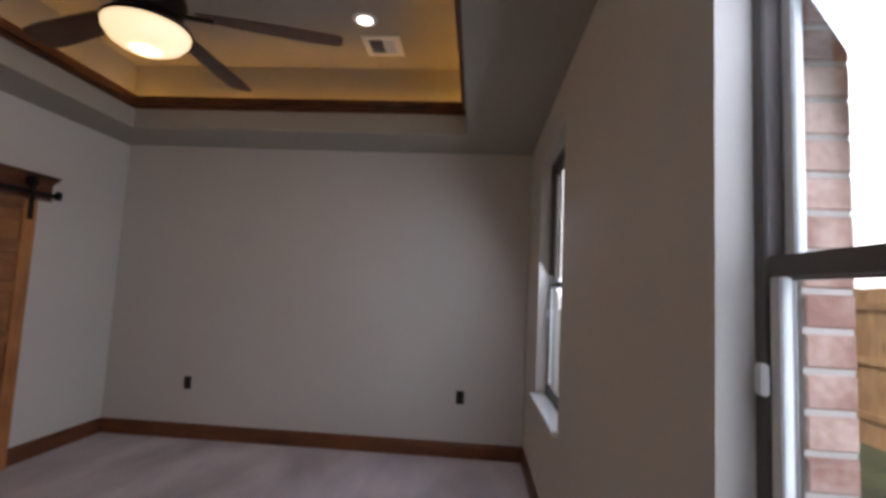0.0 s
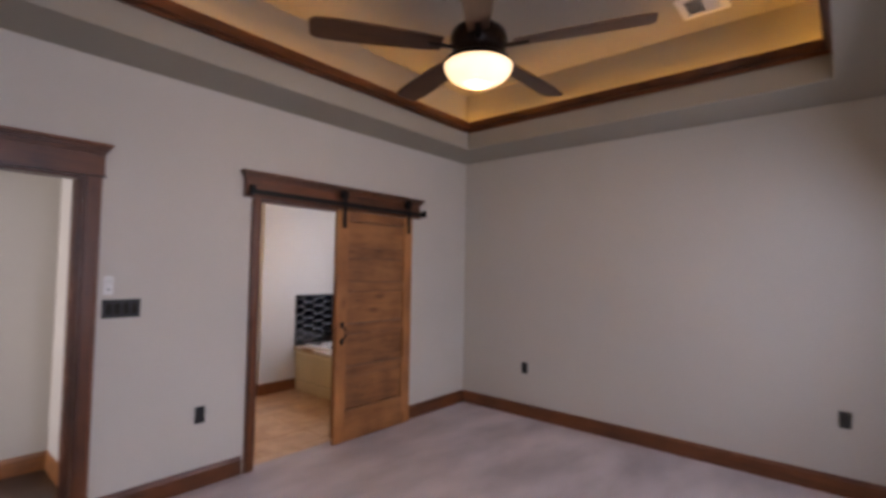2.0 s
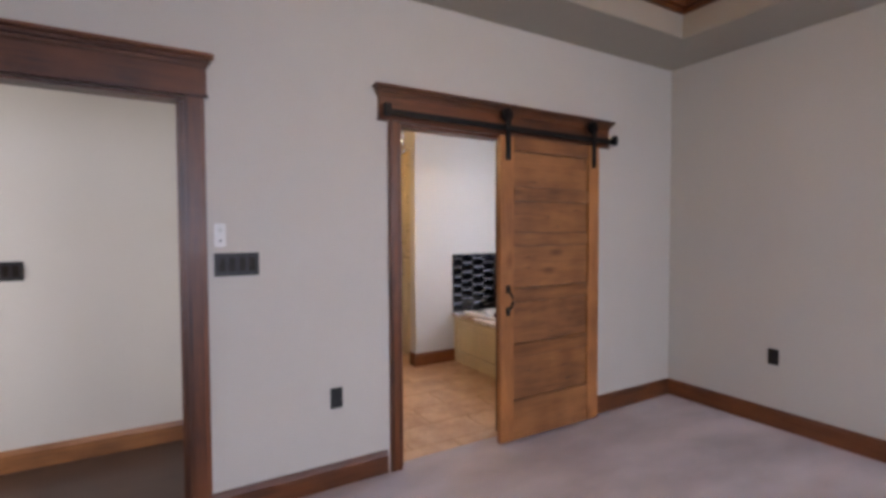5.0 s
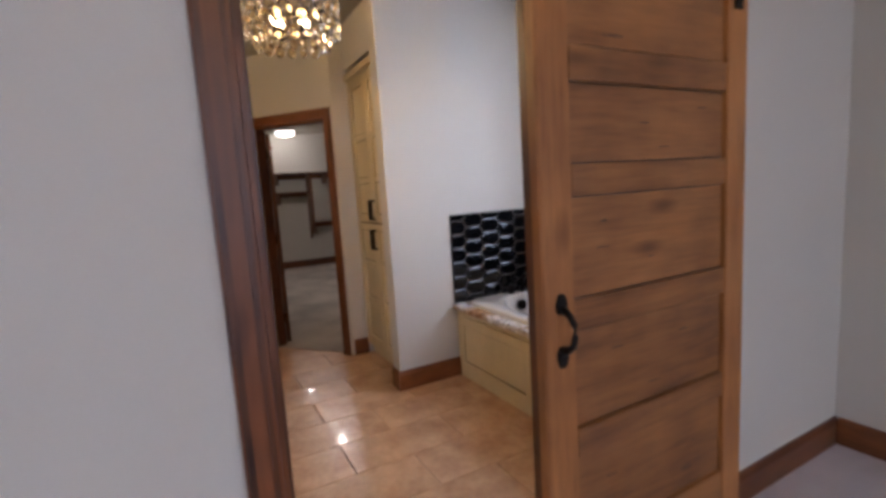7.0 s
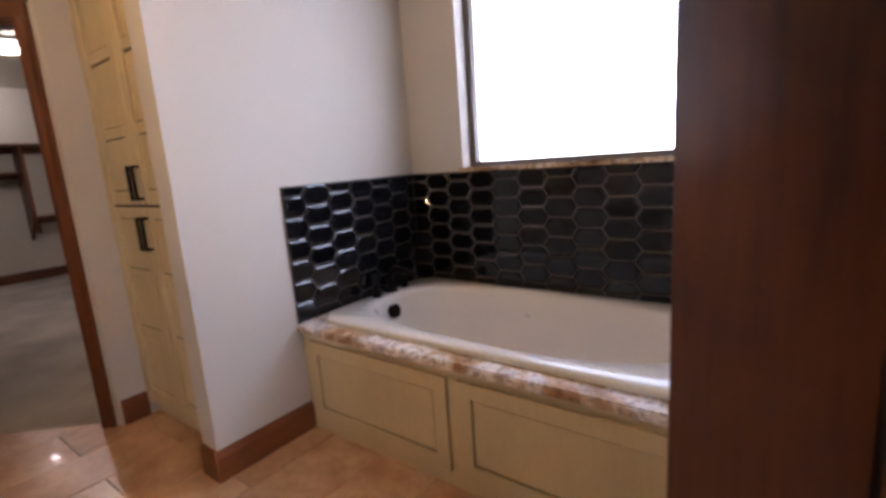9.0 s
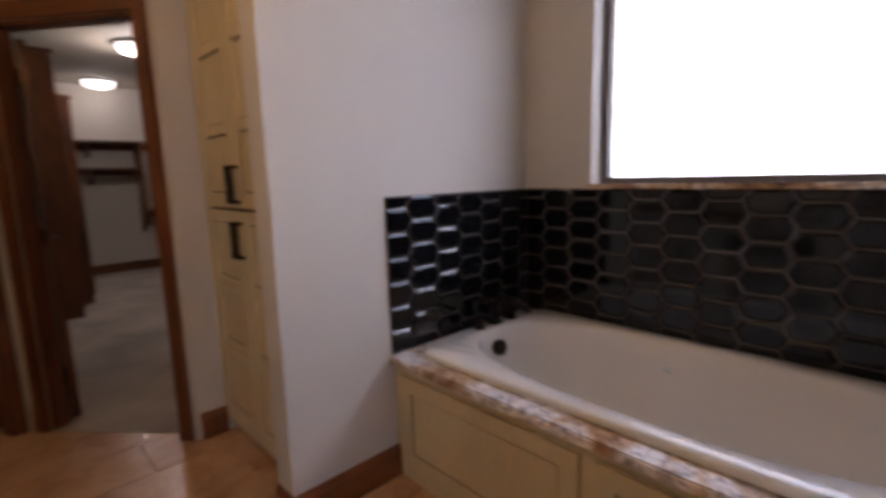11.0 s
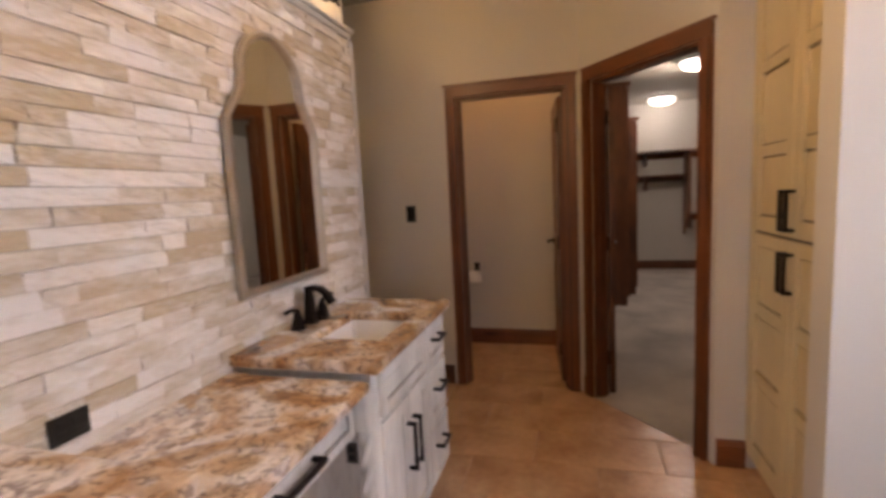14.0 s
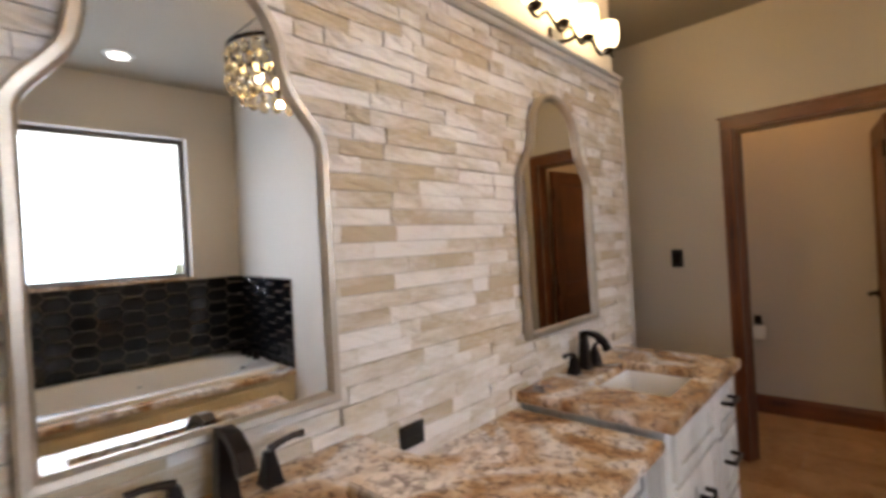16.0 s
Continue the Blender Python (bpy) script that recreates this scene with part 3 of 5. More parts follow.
hd = part("pull_handle", tube([(T + 0.006, PY, 0.89), (T + 0.022, PY, 0.9), (T + 0.042, PY, 0.915), (T + 0.05, PY, 0.945), (T + 0.048, PY, 0.975), (T + 0.034, PY, 0.995), (T + 0.018, PY, 1.005), (T + 0.006, PY, 1.012)], [0.012, 0.011, 0.009, 0.009, 0.009, 0.009, 0.011, 0.012]), IRON, barn, "black iron pull handle", True)
part("plate", pull_plate(0.905, 0.845), IRON, hd)
part("plate", pull_plate(0.995, 1.052), IRON, hd)
for y in (-W2 + 0.06, W2 - 0.06):
    hg = part("hanger_strap", box(T, T + 0.007, y - 0.022, y + 0.022, 1.87, 2.2, 0.002), IRON, barn, "black iron hanger strap")
    part("wheel", cyl((T - 0.018, y, 2.165), (T - 0.001, y, 2.165), 0.045, seg=24), IRON, hg, smooth=False)
    part("axle_nut", cyl((T + 0.007, y, 2.165), (T + 0.017, y, 2.165), 0.012, seg=6), IRON, hg)
    for z in (1.9, 1.96):
        part("bolt", cyl((T + 0.007, y, z), (T + 0.014, y, z), 0.01, seg=6), IRON, hg)
rail = thing("barn_door_rail", (0.0, 0, 0), "black iron barn door track along the door head", "door track")
part("track", box(0.068, 0.075, -2.70, -0.80, 2.085, 2.125, 0.002), IRON, rail)
for y in (-2.6, -2.15, -1.7, -1.25, -0.87):
    part("standoff", cyl((0.03, y, 2.105), (0.069, y, 2.105), 0.011, seg=10), IRON, rail)
for y in (-2.69, -0.81):
    part("end_stop", box(0.06, 0.1, y - 0.02, y + 0.02, 2.08, 2.15, 0.006), IRON, rail)

# ---- tray ceiling trim and its light ----
tr = thing("tray_ceiling_trim", (0, 0, 0), "dark stained wood crown round the tray ceiling", "ceiling trim", kind="structure")
TZ = H + 0.165


def ring(z0, z1, o, i, mx, my, name):
    part(name, box(TX0 - o, TX1 + o, TY0 - o, TY0 + i, z0, z1, 0.004), mx, tr)
    part(name, box(TX0 - o, TX1 + o, TY1 - i, TY1 + o, z0, z1, 0.004), mx, tr)
    part(name, box(TX0 - o, TX0 + i, TY0 + i, TY1 - i, z0, z1, 0.004), my, tr)
    part(name, box(TX1 - i, TX1 + o, TY0 + i, TY1 - i, z0, z1, 0.004), my, tr)


ring(TZ, TZ + 0.03, -0.001, 0.025, STAIN_X, STAIN_Y, "lower_bead")
ring(TZ + 0.03, TZ + 0.1, -0.001, 0.05, STAIN_X, STAIN_Y, "crown")
strip = thing("cove_light_strip", (0, 0, 0), "amber rope light hidden behind the tray ceiling trim", "rope light")
for a in ((TX0 - 0.08, TX1 + 0.08, TY0 - 0.07, TY0 - 0.05), (TX0 - 0.08, TX1 + 0.08, TY1 + 0.05, TY1 + 0.07), (TX0 - 0.07, TX0 - 0.05, TY0 - 0.05, TY1 + 0.05), (TX1 + 0.05, TX1 + 0.07, TY0 - 0.05, TY1 + 0.05)):
    part("strip", box(*a, H + 0.221, H + 0.232), LED, strip)

# ---- ceiling fan ----
FX, FY = 1.83, -2.25
fan = thing("ceiling_fan", (FX, FY, 0), "bronze ceiling fan with five walnut blades and lit glass bowl", "ceiling fan")
part("canopy", lathe([(0.075, 3.42), (0.075, 3.4), (0.055, 3.36), (0.02, 3.345)], 28), BRONZE, fan, smooth=True)
part("downrod", cyl((0, 0, 2.96), (0, 0, 3.36), 0.014), BRONZE, fan, smooth=True)
part("motor_housing", lathe([(0.03, 2.99), (0.1, 2.97), (0.16, 2.92), (0.17, 2.87), (0.155, 2.82), (0.14, 2.79), (0.16, 2.77), (0.19, 2.755), (0.205, 2.735), (0.198, 2.725)], 36), BRONZE, fan, smooth=True)
part("bowl", lathe([(0.198, 2.735), (0.192, 2.7), (0.162, 2.66), (0.115, 2.632), (0.06, 2.616), (0.008, 2.612)], 36), FANGLOW, fan, "lit frosted glass bowl", True)
for k in range(5):
    a = radians(FANROT + 72 * k)
    bm = bmesh.new()
    prof = [(0.22, 0.055), (0.34, 0.068), (0.58, 0.082), (0.8, 0.088), (0.92, 0.08), (0.95, 0.055)]
    up, dn = [], []
    for x, w in prof:
        up.append((bm.verts.new((x, w, 0.008 + w * 0.18)), bm.verts.new((x, w, w * 0.18))))
        dn.append((bm.verts.new((x, -w, 0.008 - w * 0.18)), bm.verts.new((x, -w, -w * 0.18))))
    for i in range(len(prof) - 1):
        bm.faces.new((up[i][0], up[i + 1][0], dn[i + 1][0], dn[i][0]))
        bm.faces.new((up[i][1], dn[i][1], dn[i + 1][1], up[i + 1][1]))
        bm.faces.new((up[i][0], up[i][1], up[i + 1][1], up[i + 1][0]))
        bm.faces.new((dn[i][0], dn[i + 1][0], dn[i + 1][1], dn[i][1]))
    bm.faces.new((up[0][0], dn[0][0], dn[0][1], up[0][1])), bm.faces.new((up[-1][0], up[-1][1], dn[-1][1], dn[-1][0]))
    bl = part("blade", bm, FANBLADE, fan)
    bl.matrix_basis = pose(0, 0, 2.83, 0, 0, math.degrees(a))
    ar = part("blade_arm", box(0.12, 0.3, -0.018, 0.018, -0.012, -0.002, 0.003), BRONZE, bl)
bulb("fan_lamp", (FX, FY, 2.6), 15, WARM, 0.012)

can = thing("recessed_can_light", (2.645, -1.2, 3.42), "white recessed can light, switched on", "ceiling light")
part("trim_ring", lathe([(0.05, -0.001), (0.06, -0.008), (0.085, -0.006), (0.09, -0.001)], 32), WHITEPLASTIC, can)
part("lens", cyl((0, 0, -0.012), (0, 0, -0.0015), 0.056, seg=32), CANGLOW, can, "glowing lens")
vent = thing("ceiling_vent", (2.71, -0.84, 3.42), "white square louvred ceiling vent", "ceiling vent")
part("backing", box(-0.1, 0.1, -0.1, 0.1, -0.006, -0.001), BLACKPLASTIC, vent)
for a in ((-0.15, 0.15, -0.15, -0.1), (-0.15, 0.15, 0.1, 0.15), (-0.15, -0.1, -0.1, 0.1), (0.1, 0.15, -0.1, 0.1)):
    part("frame_side", box(*a, -0.012, -0.001, 0.003), WHITEPLASTIC, vent)
for k in range(7):
    y = -0.085 + k * 0.028
    for x0 in (-0.1, 0.004):
        s = part("slat", box(x0, x0 + 0.096, -0.011, 0.011, -0.001, 0.001), WHITEPLASTIC, vent)
        s.matrix_basis = pose(0, y, -0.012, 35 if x0 < 0 else -35)


# ---- wall plates ----
def plate(name, at, normal, gangs, kind, label, w=None):
    """A black cover plate with its rockers or sockets. normal: the axis it faces."""
    rz = {"+x": 90, "-y": 0, "+y": 180, "-x": -90}[normal]
    ob = thing(name, at, label, "outlet" if kind == "outlet" else "light switch", rz=rz)
    w = w or 0.07 + 0.046 * (gangs - 1)
    part("cover_plate", box(-w / 2, w / 2, -0.006, -0.0005, -0.058, 0.058, 0.002), BLACKPLASTIC, ob)
    for g in range(gangs):
        x = (g - (gangs - 1) / 2) * 0.046
        if kind == "outlet":
            for z in (-0.021, 0.021):
                part("socket", box(x - 0.016, x + 0.016, -0.009, -0.006, z - 0.015, z + 0.015, 0.003), BLACKPLASTIC, ob)
        else:
            part("rocker", box(x - 0.016, x + 0.016, -0.0095, -0.006, -0.033, 0.033, 0.002), BRONZE, ob)
    return ob


plate("wall_outlet", (0.83, 0, 0.51), "-y", 1, "outlet", "black duplex outlet low on the bedroom wall")
plate("wall_outlet", (3.42, 0, 0.53), "-y", 1, "outlet", "black duplex outlet low on the bedroom wall")
plate("wall_outlet", (0, -2.98, 0.5), "+x", 1, "outlet", "black duplex outlet beside the sliding door")
plate("switch_bank", (0, -3.478, 1.265), "+x", 4, "switch", "black four-gang rocker switch bank by the hall door")
plate("hall_switch", (-1.14, -4.58, 1.2), "+x", 2, "switch", "black two-gang switch on the hallway wall")
plate("bath_switch", (EX, -3.316, 1.235), "+x", 1, "switch", "black single switch beside the toilet room door")
kp = thing("cabinet_outlet", (-1.675, -2.895, 0.56), "small grey outlet plate on the vanity side", "outlet", rz=90)
part("cover_plate", box(-0.02, 0.02, -0.006, -0.0005, -0.035, 0.035, 0.002), BROWNVINYL, kp)
for z in (-0.014, 0.014):
    part("socket", box(-0.01, 0.01, -0.008, -0.006, z - 0.009, z + 0.009, 0.002), BLACKPLASTIC, kp)
bx_ = thing("wall_bracket", (2.16, YS, 1.86), "small black bracket mounted high on the bedroom wall", "wall bracket", rz=180)
part("plate", box(-0.05, 0.05, -0.012, -0.0005, -0.1, 0.1, 0.004), BLACKPLASTIC, bx_)
part("arm", box(-0.03, 0.03, -0.05, -0.012, -0.08, 0.08, 0.01), BLACKPLASTIC, bx_)
rm = thing("wall_remote", (0, -3.553, 1.41), "white fan remote in its wall cradle", "remote control", rz=90)
part("cradle", box(-0.026, 0.026, -0.012, -0.0005, -0.058, 0.058, 0.005), WHITEPLASTIC, rm)
part("body", box(-0.02, 0.02, -0.02, -0.012, -0.045, 0.052, 0.004), WHITEPLASTIC, rm)
part("speaker_ring", cyl((0, -0.021, 0.025), (0, -0.019, 0.025), 0.012, seg=20), VINYL, rm)
part("button", box(-0.006, 0.006, -0.022, -0.019, -0.03, -0.022, 0.001), BLACKPLASTIC, rm)


# ---- bedroom windows ----
def hung_window(name, y0, y1):
    ob = thing(name, (0, 0, 0), "single-hung window with bronze sashes and painted reveal", "window", kind="structure")
    x0, x1 = XW + 0.075, XW + 0.135
    zm = (WZ0 + WZ1) / 2 - 0.06
    for u, v in ((y0, y0 + 0.04), (y1 - 0.04, y1)):
        part("window_frame", box(x0, x1, u, v, WZ0, WZ1, 0.003), BROWNVINYL, ob)
    part("window_frame", box(x0, x1, y0 + 0.04, y1 - 0.04, WZ1 - 0.04, WZ1, 0.003), BROWNVINYL, ob)
    part("window_frame", box(x0, x1, y0 + 0.04, y1 - 0.04, WZ0, WZ0 + 0.04, 0.003), BROWNVINYL, ob)
    for (s0, s1, dx) in ((WZ0 + 0.04, zm + 0.025, 0.0), (zm - 0.02, WZ1 - 0.04, 0.028)):
        sa = part("sash", box(x0 + dx + 0.004, x0 + dx + 0.03, y0 + 0.04, y1 - 0.04, s0, s0 + 0.045, 0.003), BROWNVINYL, ob)
        part("sash_rail", box(x0 + dx + 0.004, x0 + dx + 0.03, y0 + 0.04, y1 - 0.04, s1 - 0.04, s1, 0.003), BROWNVINYL, sa)
        for u, v in ((y0 + 0.041, y0 + 0.075), (y1 - 0.075, y1 - 0.041)):
            part("sash_stile", box(x0 + dx + 0.005, x0 + dx + 0.029, u, v, s0 + 0.045, s1 - 0.04, 0.003), VINYL, sa)
        pn = part("pane", box(x0 + dx + 0.014, x0 + dx + 0.018, y0 + 0.07, y1 - 0.07, s0 + 0.04, s1 - 0.035), CLEAR, sa)
        pn.visible_shadow = False
    lk = part("sash_lock", box(x0 - 0.012, x0 + 0.004, (y0 + y1) / 2 - 0.03, (y0 + y1) / 2 + 0.03, zm + 0.0, zm + 0.02, 0.004), BROWNVINYL, ob)
    part("tilt_latch", box(x0 - 0.014, x0 + 0.001, y1 - 0.05, y1 - 0.02, zm - 0.24, zm - 0.18, 0.004), WHITEPLASTIC, ob, "small white catch")
    part("window_sill", box(XW - 0.04, x0, y0 - 0.03, y1 + 0.03, WZ0 - 0.025, WZ0 + 0.004, 0.004), VINYL, ob)
    return ob


hung_window("window_1", -1.70, -0.75)
hung_window("window_2", -4.35, -3.40)

# ---- outside the bedroom windows ----
ground = tagged(link("ground", box(-400, 400, -400, 400, -0.55, -0.35), GRASS), "bare lawn and soil round the house", "ground", kind="structure")
wing = thing("brick_wing", (0, 0, 0), "brown and grey brick corner pier outside the window", "brick wall", kind="structure")
part("core", box(4.165, 4.262, -3.405, -3.0, -0.36, 3.3), MORTAR, wing)
fence = thing("cedar_fence", (0, 0, 0), "sunlit cedar board privacy fence in the yard", "fence")
for k in range(70):
    z1 = 1.8 + 0.01 * math.sin(k * 1.7)
    part("board", box(9.0, 9.02, -4.2 + k * 0.145, -4.2 + k * 0.145 + 0.138, -0.36, z1), CEDAR, fence)
for z in (0.0, 0.75, 1.5):
    part("rail", box(8.955, 9.0, -4.2, 5.95, z, z + 0.09), CEDAR, fence)
back = tagged(link("backdrop_haze", box(60, 60.5, -60, 60, -0.5, 50), SKYGLOW), "white hazy sky in the distance", "backdrop", kind="structure")
back2 = tagged(link("backdrop_haze_north", box(-60, 60, 60, 60.5, -0.5, 50), SKYGLOW), "white hazy sky in the distance", "backdrop", kind="structure")

# ---- bathroom: cabinet fronts ----
def front(parent, x0, x1, z0, z1, y, d, mf, name="door", stile=0.055, t=0.018, knob=None):
    """A framed front at y that faces d along y: frame, sunk panel, dark glaze in the joints."""
    s = min(stile, (z1 - z0) * 0.26)

    def bx(a0, a1, c0, c1, p, q, bev=0.0, bm=None):
        lo, hi = sorted((y + d * p, y + d * q))
        return box(a0, a1, lo, hi, c0, c1, bev, bm)
    bm = bmesh.new()
    bx(x0, x0 + s, z0, z1, 0, t, bm=bm), bx(x1 - s, x1, z0, z1, 0, t, bm=bm)
    bx(x0 + s, x1 - s, z0, z0 + s, 0, t, bm=bm), bx(x0 + s, x1 - s, z1 - s, z1, 0, t, bm=bm)
    f = part(name, bm, mf, parent)
    part("panel", bx(x0 + s + 0.006, x1 - s - 0.006, z0 + s + 0.006, z1 - s - 0.006, 0, t - 0.006, 0.003), mf, f)
    g = bmesh.new()
    bx(x0 + s, x1 - s, z0 + s, z1 - s, 0, t - 0.011, bm=g)
    part("glaze_line", g, GLAZE, f)
    if knob:
        kx, kz, ln, up = knob
        o = y + d * (t + 0.03)
        q = y + d * t
        if up:
            pts = [(kx, q, kz - ln / 2), (kx, o, kz - ln / 2), (kx, o, kz + ln / 2), (kx, q, kz + ln / 2)]
        else:
            pts = [(kx - ln / 2, q, kz), (kx - ln / 2, o, kz), (kx + ln / 2, o, kz), (kx + ln / 2, q, kz)]
        hb = bmesh.new()
        for a, b in zip(pts, pts[1:]):
            lo = [min(u, v) - 0.006 for u, v in zip(a, b)]
            hi = [max(u, v) + 0.006 for u, v in zip(a, b)]
            box(lo[0], hi[0], lo[1], hi[1], lo[2], hi[2], bm=hb)
        part("bar_handle", hb, BRONZE, f, "dark bronze bar handle")
    return f


# linen cabinet
LY = -1.44
lin = thing("linen_cabinet", (0, 0, 0), "tall cream glazed linen cabinet with four doors", "cabinet")
LX0, LX1 = -2.788, -2.0
part("body", box(LX0, LX1, LY, -0.92, 0.09, 2.30), CREAM, lin)
part("toe_kick", box(LX0, LX1, LY + 0.05, -0.92, 0, 0.09), CREAM, lin)
part("crown", box(LX0, LX1, LY - 0.03, LY, 2.26, 2.33, 0.012), CREAM, lin)
xm = -2.335


def panelled_door(parent, x0, x1, splits, kx, kz):
    """A tall door of three sunk panels between rails, with glaze settled in the joints."""
    z0, z1 = splits[0], splits[-1]
    t, st = 0.02, 0.058
    bm = bmesh.new()
    box(x0, x0 + st, LY - t, LY, z0, z1, 0.003, bm), box(x1 - st, x1, LY - t, LY, z0, z1, 0.003, bm)
    d = part("door", bm, CREAM, parent)
    zs = splits[1:-1]
    for u, v in [(z0, zs[0])] + [(zs[k], zs[k + 1]) for k in range(1, len(zs) - 1, 2)] + [(zs[-1], z1)]:
        part("rail", box(x0 + st, x1 - st, LY - t + 0.001, LY, u, v, 0.003), CREAM, d)
    for u, v in zip(zs[0::2], zs[1::2]):
        part("glaze_line", box(x0 + st, x1 - st, LY - 0.006, LY, u, v), GLAZE, d)
        part("panel", box(x0 + st + 0.005, x1 - st - 0.005, LY - 0.011, LY, u + 0.006, v - 0.006, 0.004), CREAM, d)
    hb = bmesh.new()
    o = LY - t
    for c0, c1, w0, w1 in ((o - 0.034, o - 0.022, kz - 0.075, kz + 0.075), (o - 0.022, o, kz - 0.075, kz - 0.063), (o - 0.022, o, kz + 0.063, kz + 0.075)):
        box(kx - 0.006, kx + 0.006, c0, c1, w0, w1, bm=hb)
    part("bar_handle", hb, BRONZE, d, "dark bronze bar handle")


for a, b, kx in ((-2.71, xm - 0.003, xm - 0.024), (xm + 0.003, -2.02, xm + 0.024)):
    panelled_door(lin, a, b, (0.13, 0.2, 0.48, 0.535, 0.785, 0.835, 1.085, 1.135), kx, 1.02)
    panelled_door(lin, a, b, (1.148, 1.21, 1.45, 1.495, 1.78, 1.825, 2.18, 2.245), kx, 1.245)
part("glaze_line", box(-2.71, -2.02, LY - 0.004, LY - 0.001, 1.135, 1.148), GLAZE, lin)

# tub surround
DK = 0.535
ap = thing("tub_surround_cabinet", (0, 0, 0), "cream glazed panelled front of the tub surround", "tub surround")
AY = -1.05
part("body", box(WX, -0.115, AY, AY + 0.08, 0.0, DK - 0.035), CREAM, ap)
n = 2
for k in range(n):
    x0 = WX + 0.05 + k * (1.765 - 0.06) / n
    front(ap, x0, x0 + (1.765 - 0.06) / n - 0.05, 0.07, DK - 0.075, AY, -1, CREAM, "panel_frame", 0.06)
dk = thing("tub_deck", (0, 0, 0), "brown and white granite ledge round the tub", "granite ledge")
bm = bmesh.new()
box(WX + 0.002, -0.112, AY - 0.035, -0.955, DK - 0.035, DK, 0.006, bm)
part("front_ledge", bm, GRANITE, dk)
for a in ((WX + 0.002, WX + 0.07, -0.965, TY - 0.007), (-0.15, -0.118, -0.965, TY - 0.007), (WX + 0.07, -0.15, -0.185, TY - 0.007)):
    part("ledge", box(*a, DK - 0.035, DK), GRANITE, dk)

tub = thing("bathtub", (0, 0, 0), "white acrylic drop-in soaking tub with oval basin", "bathtub")
TX, TYC = (WX + 0.06 - 0.14) / 2, -0.585
hx, hy = (1.88 - 0.06 - 0.13) / 2, 0.415
bm = bmesh.new()
SEG = 64


def rect_pt(i, ax, ay, r=0.05):
    a = 2 * math.pi * i / SEG
    c_, s_ = math.cos(a), math.sin(a)
    k = 1 / max(abs(c_) / ax, abs(s_) / ay)
    return c_ * k, s_ * k


def oval_pt(i, ax, ay, p=2.6):
    a = 2 * math.pi * i / SEG
    c_, s_ = math.cos(a), math.sin(a)
    x = math.copysign(abs(c_) ** (2 / p), c_) * ax
    y = math.copysign(abs(s_) ** (2 / p), s_) * ay
    k = (abs(c_) ** p / ax ** p + abs(s_) ** p / ay ** p) ** (-1 / p)
    return c_ * k, s_ * k


rings = []
Z = DK
for pts, z in (((1.0, 1.0, "r"), Z + 0.002), ((1.0, 1.0, "r"), Z + 0.018), ((0.992, 0.98, "r"), Z + 0.026)):
    rings.append([bm.verts.new((TX + x, TYC + y, z)) for x, y in (rect_pt(i, hx * pts[0], hy * pts[1]) for i in range(SEG))])
for fx, fy, z in ((0.9, 0.85, 0.026), (0.888, 0.835, 0.022), (0.875, 0.815, 0.0), (0.85, 0.77, -0.1), (0.8, 0.7, -0.25), (0.70, 0.60, -0.36), (0.55, 0.45, -0.40), (0.2, 0.2, -0.405)):
    rings.append([bm.verts.new((TX + x, TYC + y, Z + z)) for x, y in (oval_pt(i, hx * fx, hy * fy) for i in range(SEG))])
for p, q in zip(rings, rings[1:]):
    for i in range(SEG):
        bm.faces.new((p[i], p[(i + 1) % SEG], q[(i + 1) % SEG], q[i]))
bm.faces.new(rings[-1])
part("shell", bm, TUBWHITE, tub, smooth=True)
OX = TX - hx * 0.85
part("overflow_cover", cyl((OX, TYC - 0.02, DK - 0.052), (OX + 0.022, TYC - 0.02, DK - 0.046), 0.036, seg=24), BRONZE, tub, "dark bronze overflow cover")
for dx in (-0.1, 0.35):
    part("jet", cyl((TX + dx, TYC + hy * 0.78, DK - 0.09), (TX + dx, TYC + hy * 0.76, DK - 0.094), 0.018, seg=16), VINYL, tub)
tf = thing("tub_faucet", (WX + 0.1, -0.52, DK + 0.026), "oil-rubbed bronze roman tub faucet on the tub rim", "faucet")
part("base", box(-0.03, 0.03, -0.03, 0.03, 0, 0.02, 0.006), BRONZE, tf)
part("spout", tube([(0, 0, 0.01), (0, 0, 0.09), (0.04, 0, 0.13), (0.12, 0, 0.125), (0.19, 0, 0.1)], [0.022, 0.02, 0.02, 0.018, 0.016]), BRONZE, tf, smooth=True)
for y in (-0.11, 0.11):
    h = part("handle", lathe([(0.026, 0), (0.02, 0.03), (0.014, 0.05), (0.016, 0.06)], 16, at=(0, y, 0)), BRONZE, tf, smooth=True)
    part("lever", box(-0.01, 0.075, y - 0.008, y + 0.008, 0.056, 0.068, 0.003), BRONZE, h)

# bathroom window
bw = thing("window_3", (0, 0, 0), "square picture window with frosted glass and stone sill", "window", kind="structure")
wx0, wx1, wz0, wz1 = -1.51, -0.42, 1.2, 2.30
for u, v in ((wx0, wx0 + 0.035), (wx1 - 0.035, wx1)):
    part("window_frame", box(u, v, TY + 0.085, TY + 0.14, wz0, wz1, 0.003), BROWNVINYL, bw)
part("window_frame", box(wx0 + 0.035, wx1 - 0.035, TY + 0.085, TY + 0.14, wz1 - 0.035, wz1, 0.003), BROWNVINYL, bw)
part("window_frame", box(wx0 + 0.035, wx1 - 0.035, TY + 0.085, TY + 0.14, wz0, wz0 + 0.03, 0.003), BROWNVINYL, bw)
pn = part("pane", box(wx0 + 0.03, wx1 - 0.03, TY + 0.11, TY + 0.114, wz0 + 0.025, wz1 - 0.03), CLEAR, bw)
pn.visible_shadow = False
